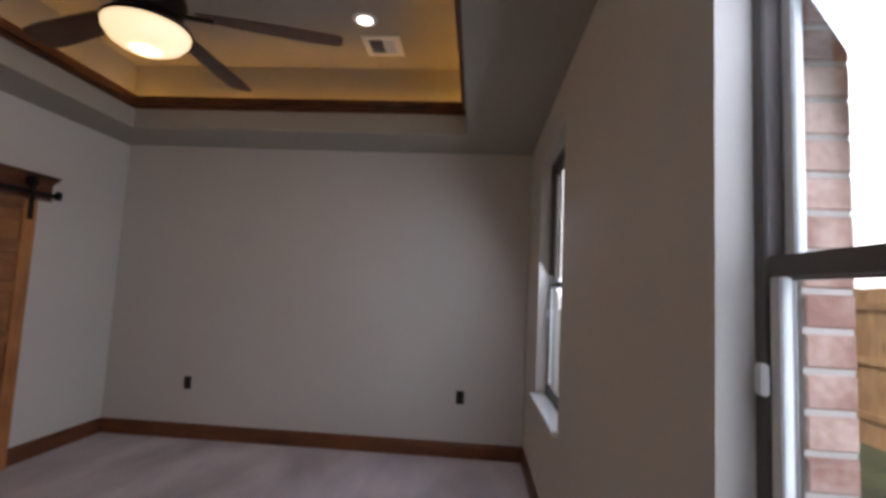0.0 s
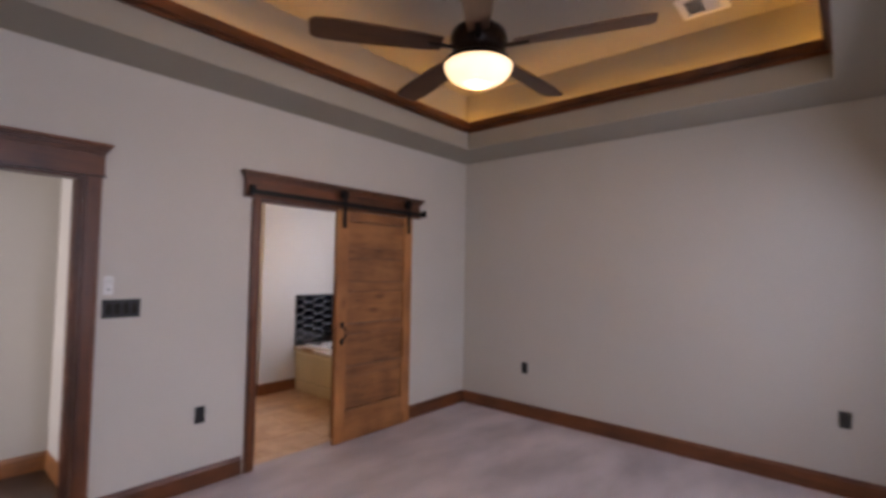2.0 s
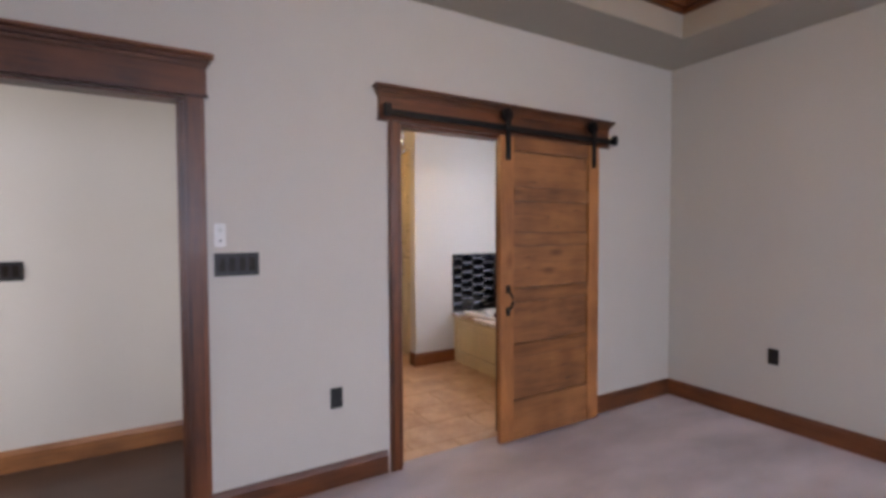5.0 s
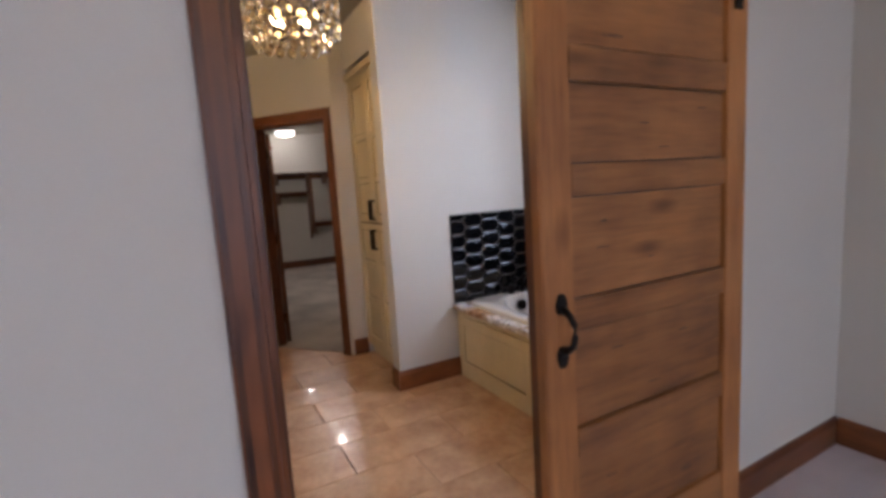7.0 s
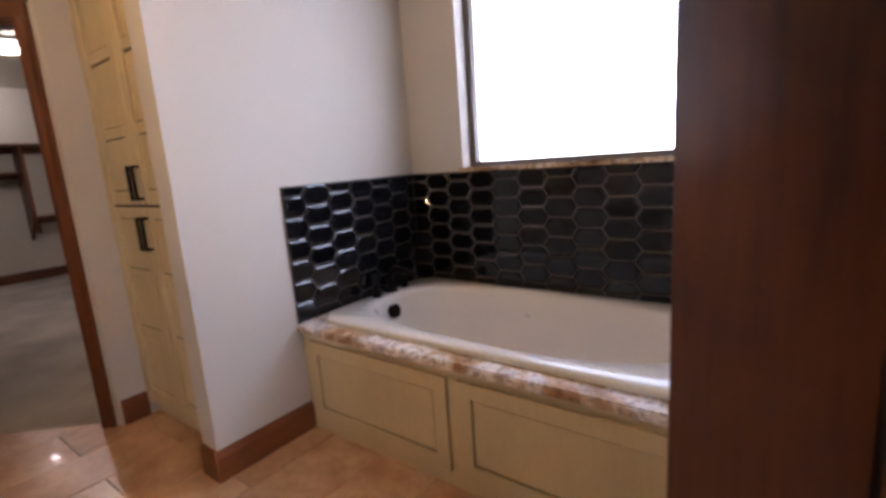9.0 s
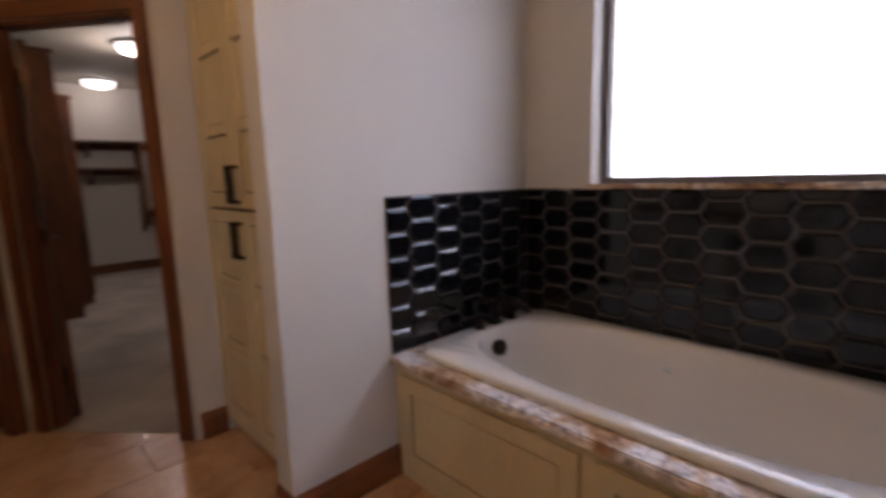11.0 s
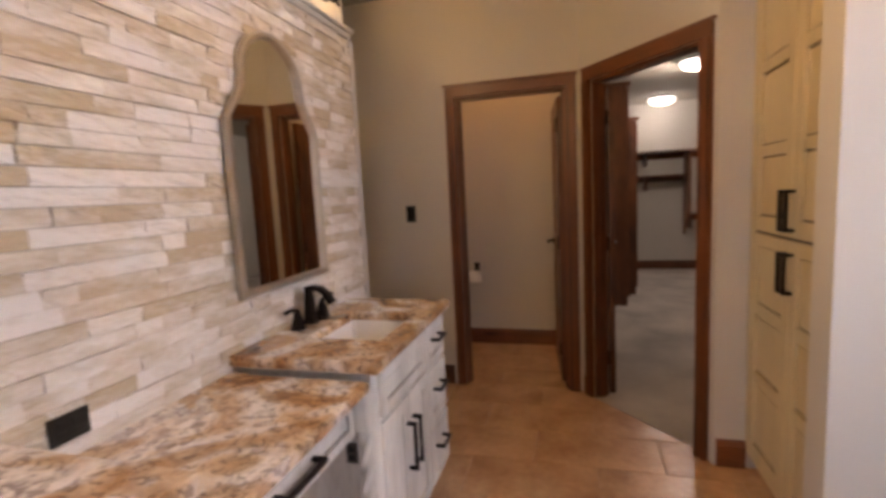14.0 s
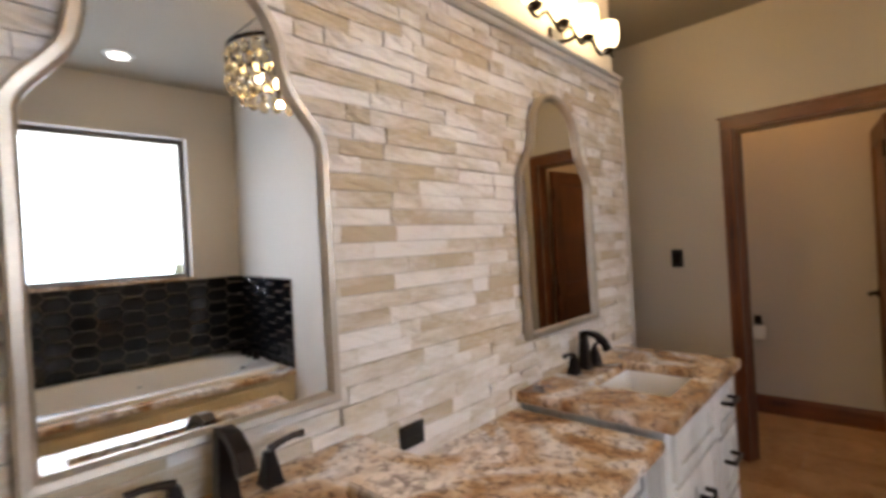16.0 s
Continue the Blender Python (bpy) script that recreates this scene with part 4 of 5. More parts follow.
part("window_sill", box(wx0 - 0.02, wx1 + 0.02, TY - 0.025, TY + 0.085, wz0 - 0.02, wz0 + 0.003, 0.004), GRANITE, bw)

# tile backing behind the tub
TT = 1.182
for nm, a in (("backsplash_head", (WX, WX + 0.006, AY - 0.02, TY)), ("backsplash_back", (WX + 0.006, -0.116, TY - 0.006, TY)), ("backsplash_foot", (-0.117, -0.111, AY - 0.02, TY - 0.006))):
    tagged(link(nm, box(*a, DK + 0.001, TT), BLACKGROUT), "black elongated hexagon tile backsplash with grey grout", "backsplash", kind="structure")

# ---- vanity ----
FYV = -2.815


def vanity(x0, x1, top, doors, drawers, label):
    ob = thing("vanity_cabinet", (0, 0, 0), label, "vanity cabinet", "vanity cabinets")
    part("body", box(x0, x1, SY + 0.004, FYV, 0.1, top - 0.205), DISTRESS, ob)
    part("back_rail", box(x0, x1, SY + 0.004, SY + 0.03, top - 0.205, top - 0.035), DISTRESS, ob)
    part("front_rail", box(x0, x1, FYV - 0.02, FYV, top - 0.205, top - 0.035), DISTRESS, ob)
    for u in (x0, x1 - 0.02):
        part("side_rail", box(u, u + 0.02, SY + 0.03, FYV - 0.02, top - 0.205, top - 0.035), DISTRESS, ob)
    part("toe_kick", box(x0 + 0.02, x1 - 0.02, SY + 0.004, FYV - 0.07, 0, 0.1), DISTRESS, ob)
    zt = top - 0.06
    a, b = doors
    front(ob, a, b, zt - 0.15, zt, FYV, 1, DISTRESS, "false_drawer", 0.035)
    m = (a + b) / 2
    front(ob, a, m - 0.003, 0.12, zt - 0.17, FYV, 1, DISTRESS, "door", 0.05, knob=(m - 0.03, 0.46, 0.17, True))
    front(ob, m + 0.003, b, 0.12, zt - 0.17, FYV, 1, DISTRESS, "door", 0.05, knob=(m + 0.03, 0.46, 0.17, True))
    c0, c1 = drawers
    hs = [(0.12, 0.37), (0.39, 0.62), (0.64, zt)]
    for z0, z1 in hs:
        front(ob, c0, c1, z0, z1, FYV, 1, DISTRESS, "drawer", 0.035, knob=((c0 + c1) / 2, (z0 + z1) / 2 + 0.02, 0.1, False))
    return ob


def rope_post(x, y, top):
    ob = thing("rope_pilaster", (x, y, 0), "distressed white rope-turned corner pilaster of the vanity", "pilaster", "vanity pilasters")
    part("plinth", box(-0.03, 0.03, -0.03, 0.03, 0, 0.13, 0.004), DISTRESS, ob)
    part("block", box(-0.028, 0.028, -0.028, 0.028, top - 0.16, top - 0.036, 0.006), DISTRESS, ob)
    bm = bmesh.new()
    z0, z1, seg = 0.13, top - 0.16, 24
    N = 90
    rings = []
    for i in range(N + 1):
        z = z0 + (z1 - z0) * i / N
        rings.append([bm.verts.new(((0.021 + 0.006 * math.cos(3 * (2 * math.pi * k / seg) - z * 75)) * math.cos(2 * math.pi * k / seg), (0.021 + 0.006 * math.cos(3 * (2 * math.pi * k / seg) - z * 75)) * math.sin(2 * math.pi * k / seg), z)) for k in range(seg)])
    for p, q in zip(rings, rings[1:]):
        for k in range(seg):
            bm.faces.new((p[k], p[(k + 1) % seg], q[(k + 1) % seg], q[k]))
    part("rope_turning", bm, DISTRESS, ob, smooth=True)


ZR, ZM, ZL = 0.873, 0.818, 0.95
vanity(-2.46, -1.675, ZR, (-2.17, -1.72), (-2.44, -2.19), "distressed white vanity cabinet with dark glaze and bronze handles")
vanity(-0.94, -0.115, ZL, (-0.86, -0.42), (-0.40, -0.15), "distressed white vanity cabinet under the higher counter")
rope_post(-1.645, -2.83, ZM)
rope_post(-0.972, -2.83, ZM)
desk = thing("makeup_desk_drawer", (0, 0, 0), "distressed white pencil drawer under the lower counter", "drawer")
part("body", box(-1.615, -1.003, SY + 0.004, -2.86, ZM - 0.16, ZM - 0.036), DISTRESS, desk)
front(desk, -1.60, -1.02, ZM - 0.155, ZM - 0.045, -2.86, 1, DISTRESS, "drawer", 0.028, knob=(-1.30, ZM - 0.1, 0.16, False))


def counter(x0, x1, top, hole, label, y1=-2.775):
    ob = thing("countertop", (0, 0, 0), label, "countertop", "granite countertops")
    z0 = top - 0.035
    yb = SY + 0.004
    if not hole:
        part("slab", box(x0, x1, yb, y1, z0, top, 0.006), GRANITE, ob)
        return ob
    hx0, hx1, hy0, hy1 = hole
    bm = bmesh.new()
    O4 = [(x0, yb), (x1, yb), (x1, y1), (x0, y1)]
    I4 = [(hx0, hy0), (hx1, hy0), (hx1, hy1), (hx0, hy1)]
    v = {}
    for tag, pts in (("o", O4), ("i", I4)):
        for k, (x, y) in enumerate(pts):
            for zz in (z0, top):
                v[tag, k, zz] = bm.verts.new((x, y, zz))
    for k in range(4):
        j = (k + 1) % 4
        bm.faces.new((v["o", k, top], v["o", j, top], v["i", j, top], v["i", k, top]))
        bm.faces.new((v["o", k, z0], v["i", k, z0], v["i", j, z0], v["o", j, z0]))
        bm.faces.new((v["o", k, z0], v["o", j, z0], v["o", j, top], v["o", k, top]))
        bm.faces.new((v["i", k, z0], v["i", k, top], v["i", j, top], v["i", j, z0]))
    bmesh.ops.bevel(bm, geom=[e for e in bm.edges if all(abs(w.co.z - top) < 1e-6 for w in e.verts) and len(e.link_faces) == 2 and abs(e.link_faces[0].normal.dot(e.link_faces[1].normal)) < 0.5], offset=0.004, segments=2, affect="EDGES")
    part("slab", bm, GRANITE, ob)
    sk = thing("undermount_sink", ((hx0 + hx1) / 2, (hy0 + hy1) / 2, z0), "white rectangular undermount sink", "sink", "vanity sinks")
    bm = bmesh.new()
    w, d = (hx1 - hx0) / 2 + 0.004, (hy1 - hy0) / 2 + 0.004
    rr = []
    for s, z in ((1.05, -0.001), (1.0, -0.001), (0.98, -0.03), (0.94, -0.11), (0.86, -0.14), (0.1, -0.15)):
        rr.append([bm.verts.new((a * w * s, b * d * s, z)) for a, b in ((-1, -0.9), (-0.93, -1), (0.93, -1), (1, -0.9), (1, 0.9), (0.93, 1), (-0.93, 1), (-1, 0.9))])
    for p, q in zip(rr, rr[1:]):
        for k in range(8):
            bm.faces.new((p[k], p[(k + 1) % 8], q[(k + 1) % 8], q[k]))
    bm.faces.new(rr[-1])
    part("basin", bm, PORCELAIN, sk)
    part("drain", cyl((0, 0, -0.151), (0, 0, -0.146), 0.022, seg=20), BRONZE, sk)
    return ob


counter(-2.49, -1.64, ZR, (-2.22, -1.86, -3.14, -2.86), "polished brown and cream granite counter with sink cutout")
counter(-1.64, -0.965, ZM, None, "polished brown granite makeup counter, lower than its neighbours", -2.80)
counter(-0.965, -0.113, ZL, (-0.80, -0.43, -3.12, -2.84), "polished brown and cream granite counter with sink cutout")


def faucet(x, y, z):
    ob = thing("bathroom_faucet", (x, y, z), "oil-rubbed bronze widespread faucet with two lever handles", "faucet", "vanity faucets")

    def pyramid(w0, w1, h, at=(0, 0, 0)):
        bm = bmesh.new()
        a = [bm.verts.new((at[0] + sx * w0, at[1] + sy * w0, at[2])) for sx, sy in ((-1, -1), (1, -1), (1, 1), (-1, 1))]
        b = [bm.verts.new((at[0] + sx * w1, at[1] + sy * w1, at[2] + h)) for sx, sy in ((-1, -1), (1, -1), (1, 1), (-1, 1))]
        for k in range(4):
            bm.faces.new((a[k], a[(k + 1) % 4], b[(k + 1) % 4], b[k]))
        bm.faces.new(a), bm.faces.new(b)
        bmesh.ops.bevel(bm, geom=bm.edges[:], offset=0.002, segments=1, affect="EDGES")
        return bm
    part("base", box(-0.028, 0.028, -0.028, 0.028, 0, 0.01, 0.003), BRONZE, ob)
    part("body", pyramid(0.024, 0.015, 0.155, (0, 0, 0.008)), BRONZE, ob)
    bm = bmesh.new()
    path = [(-0.012, 0.16), (0.02, 0.168), (0.06, 0.16), (0.095, 0.135), (0.115, 0.095)]
    prev = None
    for i, (yy, zz) in enumerate(path):
        w = 0.014 + 0.0015 * i
        t = 0.011
        y2, z2 = path[min(i + 1, 4)]
        y1_, z1_ = path[max(i - 1, 0)]
        d = Vector((y2 - y1_, z2 - z1_)).normalized()
        nn = Vector((-d.y, d.x))
        ring_ = [bm.verts.new((sx * w, yy + nn.x * sn * t, zz + nn.y * sn * t)) for sx, sn in ((-1, -1), (1, -1), (1, 1), (-1, 1))]
        if prev:
            for k in range(4):
                bm.faces.new((prev[k], prev[(k + 1) % 4], ring_[(k + 1) % 4], ring_[k]))
        else:
            bm.faces.new(ring_)
        prev = ring_
    bm.faces.new(prev)
    part("spout", bm, BRONZE, ob)
    for s in (-1, 1):
        h = part("handle", pyramid(0.024, 0.011, 0.075, (s * 0.105, 0, 0.006)), BRONZE, ob)
        part("base", box(s * 0.105 - 0.027, s * 0.105 + 0.027, -0.027, 0.027, 0, 0.008, 0.003), BRONZE, h)
        lv = part("lever", tube([(s * 0.105, 0, 0.082), (s * 0.13, 0.002, 0.092), (s * 0.165, 0.004, 0.098), (s * 0.195, 0.006, 0.096)], [0.012, 0.009, 0.008, 0.01], 8), BRONZE, h)
    return ob


faucet(-0.615, -3.24, ZL).scale = (0.82, 0.82, 0.82)
faucet(-2.04, -3.235, ZR).scale = (0.88, 0.88, 0.88)


# ---- mirrors ----
def arch_mirror(x, z, y):
    ob = thing("arched_wall_mirror", (x, y, z), "tall arched mirror in a champagne silver frame on stone", "mirror", "vanity mirrors")
    w = 0.28
    half = [(w, 0.0), (w, 0.3), (w, 0.585)]
    for k in range(1, 9):
        u = k / 8
        half.append((w - 0.085 * (3 * u * u - 2 * u ** 3), 0.585 + 0.15 * u))
    half.append((0.19, 0.755))
    for k in range(1, 13):
        a = math.pi / 2 * k / 12
        half.append((0.19 * math.cos(a), 0.755 + 0.185 * math.sin(a)))
    pts = half + [(-a, b) for a, b in half[-2::-1]]

    def inset(d):
        out = []
        N = len(pts)
        for i in range(N):
            p, q, r = Vector(pts[i - 1]), Vector(pts[i]), Vector(pts[(i + 1) % N])
            n1 = Vector((-(q - p).y, (q - p).x)).normalized()
            n2 = Vector((-(r - q).y, (r - q).x)).normalized()
            nn = (n1 + n2)
            nn = nn / max(0.6, nn.dot(n1) if nn.length else 1)
            out.append((q.x + nn.x * d, q.y + nn.y * d))
        return out
    bm = bmesh.new()
    rings = []
    for d, yy in ((0.0, 0.0), (0.0, 0.018), (0.006, 0.026), (0.02, 0.024), (0.028, 0.012), (0.028, 0.004)):
        rings.append([bm.verts.new((a, yy, b)) for a, b in inset(d)])
    N = len(pts)
    for p, q in zip(rings, rings[1:]):
        for i in range(N):
            bm.faces.new((p[i], p[(i + 1) % N], q[(i + 1) % N], q[i]))
    part("frame", bm, SILVER, ob)
    bm = bmesh.new()
    lo = [bm.verts.new((a, 0.002, b)) for a, b in inset(0.026)]
    hi = [bm.verts.new((a, 0.008, b)) for a, b in inset(0.026)]
    bm.faces.new(lo), bm.faces.new(hi)
    for i in range(N):
        bm.faces.new((lo[i], lo[(i + 1) % N], hi[(i + 1) % N], hi[i]))
    part("mirror_glass", bm, MIRROR, ob)
    return ob


big = arch_mirror(-0.612, 1.06, SY + 0.026)
big.matrix_world = pose(-0.612, SY + 0.026, 1.06, -0.8, 0, -1.2)  # hangs a little forward
arch_mirror(-1.98, 1.045, SY + 0.022)
ot = plate("wall_outlet", (-1.125, SY + 0.02, 0.895), "+y", 2, "outlet", "black two-gang outlet on the stone wall above the counter", 0.12)
ot.scale = (0.75, 1, 0.56)

# stone wall trim, cornice ledge and vanity light
led = thing("trim_stone_ledge", (0, 0, 0), "painted ledge moulding along the top of the stone", "moulding", kind="structure")
SZ = 2.17
part("ledge", box(SX - 0.02, -0.112, SY - 0.01, SY + 0.035, SZ + 0.03, SZ + 0.055, 0.006), PAINT, led)
part("bed_mould", box(SX - 0.01, -0.112, SY - 0.01, SY + 0.022, SZ, SZ + 0.03, 0.005), PAINT, led)
tagged(link("trim_stone_end", box(SX - 0.045, SX - 0.001, SY - 0.1, SY + 0.012, 0, SZ), PAINT), "painted edge strip at the end of the stone wall", "trim", kind="structure")


def vanity_light(x):
    ob = thing("vanity_light", (x, SY - 0.012, 2.245), "bronze four-arm vanity light with seeded glass shades, lit", "wall light")
    part("back_plate", box(-0.06, 0.06, 0, 0.018, -0.055, 0.055, 0.006), BRONZE, ob)
    part("arm", tube([(0, 0.01, 0), (0, 0.07, -0.01), (0, 0.1, 0.0)], 0.009), BRONZE, ob, smooth=True)
    wave = [(-0.36 + 0.72 * k / 48, 0.1, 0.022 * math.sin(k / 48 * 8 * math.pi)) for k in range(49)]
    part("scroll_bar", tube(wave, 0.007, 8), BRONZE, ob, smooth=True)
    for k in range(4):
        sx = -0.315 + 0.21 * k
        cup = part("cup", lathe([(0.008, -0.02), (0.024, -0.01), (0.028, 0.005), (0.02, 0.012)], 16, at=(sx, 0.1, 0.02)), BRONZE, ob, smooth=True)
        part("shade", lathe([(0.03, 0.015), (0.045, 0.03), (0.05, 0.07), (0.047, 0.12), (0.044, 0.12), (0.046, 0.07), (0.042, 0.034), (0.028, 0.02)], 20, at=(sx, 0.1, 0.02)), SHADEGLOW, cup, "glowing glass shade", True)
        bulb("vanity_bulb", (x + sx, SY + 0.1, 2.44), 4.5, WARM, 0.012)
    return ob


vanity_light(-2.11)

# ---- chandelier ----
CX, CY, CZ = CHX, CHY, 2.17
ch = thing("crystal_chandelier", (CX, CY, 0), "round chandelier of hanging amber glass drops, lit", "chandelier")
part("canopy", lathe([(0.06, BH), (0.06, BH - 0.012), (0.03, BH - 0.03), (0.01, BH - 0.04)], 24), BRONZE, ch, smooth=True)
part("stem", cyl((0, 0, CZ + 0.2), (0, 0, BH - 0.02), 0.006), BRONZE, ch)
bm = bmesh.new()
bmesh.ops.create_cone(bm, cap_ends=False, segments=40, radius1=0.222, radius2=0.222, depth=0.018, matrix=Matrix.Translation((0, 0, CZ + 0.13)))
bmesh.ops.solidify(bm, geom=bm.faces[:], thickness=0.006)
part("hoop", bm, BRONZE, ch)
for k in range(3):
    a = 2 * math.pi * k / 3
    part("hanger", tube([(0, 0, CZ + 0.36), (0.218 * math.cos(a), 0.218 * math.sin(a), CZ + 0.14)], 0.003, 6), BRONZE, ch)
drop = bmesh.new()
bmesh.ops.create_uvsphere(drop, u_segments=8, v_segments=6, radius=0.024, matrix=Matrix.Diagonal((1, 0.45, 1.25, 1)))
dm = bpy.data.meshes.new("crystal_drop")
drop.to_mesh(dm), drop.free()
dm.materials.append(CRYSTAL)
rnd = random.Random(4)
for row in range(4):
    for k in range(26 if row < 3 else 18):
        a = 2 * math.pi * (k + 0.5 * (row % 2)) / (26 if row < 3 else 18)
        r = 0.217 if row < 3 else 0.17
        o = new("crystal_drop", dm)
        o.parent = ch
        o.matrix_basis = pose(r * math.cos(a), r * math.sin(a), CZ + 0.09 - row * 0.055 + rnd.uniform(-0.006, 0.006), rnd.uniform(-12, 12), rnd.uniform(-10, 10), math.degrees(a) + 90 + rnd.uniform(-30, 30))
for k in range(4):
    a = 2 * math.pi * k / 4 + 0.4
    part("candle_bulb", lathe([(0.008, -0.03), (0.017, -0.01), (0.016, 0.012), (0.004, 0.04)], 12, at=(0.085 * math.cos(a), 0.085 * math.sin(a), CZ + 0.02)), BULBGLOW, ch, "lit bulb", True)
    part("socket", cyl((0.085 * math.cos(a), 0.085 * math.sin(a), CZ - 0.05), (0.085 * math.cos(a), 0.085 * math.sin(a), CZ - 0.01), 0.01), BRONZE, ch)
    part("socket_arm", tube([(0, 0, CZ - 0.03), (0.085 * math.cos(a), 0.085 * math.sin(a), CZ - 0.045)], 0.005, 6), BRONZE, ch)
part("column", cyl((0, 0, CZ - 0.05), (0, 0, CZ + 0.21), 0.008), BRONZE, ch)
bulb("chandelier_lamp", (CX, CY, CZ - 0.1), 17, WARM, 0.012)
bulb("chandelier_uplight", (CX, CY, CZ + 0.25), 11, WARM, 0.012)
can2 = copy_thing(can, pose(CNX, CNY, BH))

# ---- toilet room ----
tp = thing("toilet_paper_holder", (-4.5, -3.05, 0.645), "bronze wall holder with a white paper roll", "toilet paper", rz=90)
part("post", box(-0.025, 0.025, -0.012, -0.001, 0.02, 0.095, 0.004), BRONZE, tp)
part("arm", tube([(0, -0.01, 0.03), (0, -0.075, 0.03), (0.0, -0.08, 0.0)], 0.007), BRONZE, tp)
part("paper_roll", cyl((-0.05, -0.08, -0.02), (0.05, -0.08, -0.02), 0.052, seg=28), PAPER, tp, "white paper roll", True)
wl = thing("toilet_room_light", (-4.05, -2.75, BH), "small warm dome ceiling light", "ceiling light")
part("base", cyl((0, 0, -0.02), (0, 0, -0.001), 0.12, seg=28), BRONZE, wl)
part("dome", lathe([(0.11, -0.02), (0.1, -0.05), (0.07, -0.075), (0.01, -0.085)], 28), SHADEGLOW, wl, "lit dome", True)
bulb("toilet_room_lamp", (-4.05, -2.75, BH - 0.14), 5.0, (1.0, 0.47, 0.14), 0.02)

# ---- closet ----
for x in (-5.9, -8.05):
    dl = thing("closet_dome_light", (x, -0.95, 2.6), "round flush dome ceiling light, lit white", "ceiling light", "closet lights")
    part("base", cyl((0, 0, -0.025), (0, 0, -0.001), 0.185, seg=36), WHITEPLASTIC, dl)
    part("dome", lathe([(0.175, -0.025), (0.17, -0.055), (0.14, -0.085), (0.08, -0.1), (0.01, -0.105)], 36), DOMEGLOW, dl, "glowing dome", True)
    bulb("closet_lamp", (x, -0.95, 2.42), 40 if x > -7 else 7, (1, 0.9, 0.76), 0.02)


def tower(x0, x1, y0, y1, h, label):
    ob = thing("closet_tower", (0, 0, 0), label, "cabinet", "closet towers")
    part("body", box(x0, x1, y0, y1 - 0.02, 0.006, h), STAIN, ob)
    m = (x0 + x1) / 2
    for a, b, kx in ((x0 + 0.01, m - 0.003, m - 0.03), (m + 0.003, x1 - 0.01, m + 0.03)):
        d = part("door", box(a, b, y1 - 0.02, y1, 0.1, h - 0.03, 0.003), STAIN, ob)
        part("knob", cyl((kx, y1, 1.0), (kx, y1 + 0.03, 1.0), 0.014, seg=12), BRONZE, d)
    part("crown", box(x0 - 0.015, x1 + 0.015, y0, y1 + 0.015, h, h + 0.04, 0.006), STAIN_X, ob)


tower(-6.5, -5.95, -2.09, -1.62, 2.42, "dark stained closet cabinet tower")
tower(-7.4, -6.55, -2.09, -1.46, 2.12, "lower dark stained closet cabinet")


def shelf_run(axis, u0, u1, c0, c1, zs, rods, label):
    ob = thing("closet_shelving", (0, 0, 0), label, "shelves", "closet shelves")
    for z in zs:
        a = (c0, c1, u0, u1) if axis == "x" else (u0, u1, c0, c1)
        part("shelf", box(*a, z, z + 0.022, 0.002), STAIN_Y if axis == "x" else STAIN_X, ob)
        b = (c0, c0 + 0.018, u0, u1) if axis == "x" else (u0, u1, c1 - 0.018, c1)
        part("cleat", box(*b, z - 0.09, z), STAIN_Y if axis == "x" else STAIN_X, ob)
    k = u0
    while k <= u1 + 1e-6:
        for z in zs:
            a = (c0 + 0.02, c1 - 0.03, k, k + 0.02) if axis == "x" else (k, k + 0.02, c0 + 0.03, c1 - 0.02)
            part("bracket", box(*a, z - 0.2, z), STAIN, ob)
        k += 0.9
    for z in rods:
        c = (c0 + c1) / 2
        p = ((c, u0, z), (c, u1, z)) if axis == "x" else ((u0, c, z), (u1, c, z))
        part("hanging_rod", cyl(*p, 0.016), SILVER, ob, smooth=True)


shelf_run("x", -2.05, 1.45, -8.49, -8.13, [1.82], [], "long dark stained top shelf along the closet wall")
shelf_run("x", -2.05, -0.57, -8.49, -8.13, [1.46], [1.37], "dark stained shelf over a metal hanging rod")
shelf_run("x", -0.53, 1.45, -8.49, -8.13, [0.86], [], "low dark stained closet shelf")
dv = thing("closet_divider", (-8.49, -0.55, 0), "tapered dark stained upright between the closet shelves", "shelf divider")
bm = bmesh.new()
q = [[bm.verts.new((x, y, z)) for x, z in ((0.0, 0.55), (0.36, 0.95), (0.36, 1.82), (0.0, 1.82))] for y in (-0.018, 0.018)]
for k in range(4):
    bm.faces.new((q[0][k], q[0][(k + 1) % 4], q[1][(k + 1) % 4], q[1][k]))
bm.faces.new(q[0]), bm.faces.new(q[1])
part("board", bm, STAIN, dv)
shelf_run("y", -6.9, -3.3, 1.1, 1.49, [1.95, 1.02], [1.85], "dark stained closet shelves with rods")
sh = thing("closet_shelf_unit", (0, 0, 0), "dark stained open shelf unit against the closet wall", "shelves")
for x in (-5.2, -4.6, -4.0):
    part("upright", box(x, x + 0.02, 0.72, 1.09, 0.006, 2.0), STAIN, sh)
for z in (0.1, 0.42, 0.74, 1.06, 1.38, 1.7, 1.98):
    part("shelf", box(-5.18, -4.6, 0.72, 1.09, z, z + 0.02), STAIN_X, sh)
    part("shelf", box(-4.58, -4.0, 0.72, 1.09, z, z + 0.02), STAIN_X, sh)
part("back", box(-5.18, -4.0, 1.075, 1.089, 0.01, 1.99), STAIN, sh)

# ---- pieces: floor tiles, wall tiles, ledger stones, bricks ----
def piece_mesh(name, bm, material):
    me = bpy.data.meshes.new(name)
    bmesh.ops.recalc_face_normals(bm, faces=bm.faces)
    bm.to_mesh(me), bm.free()
    me.materials.append(material)
    return me


def piece(name, me, parent, m):
    ob = new(name, me)
    ob.parent = parent
    ob.matrix_basis = m
    return ob


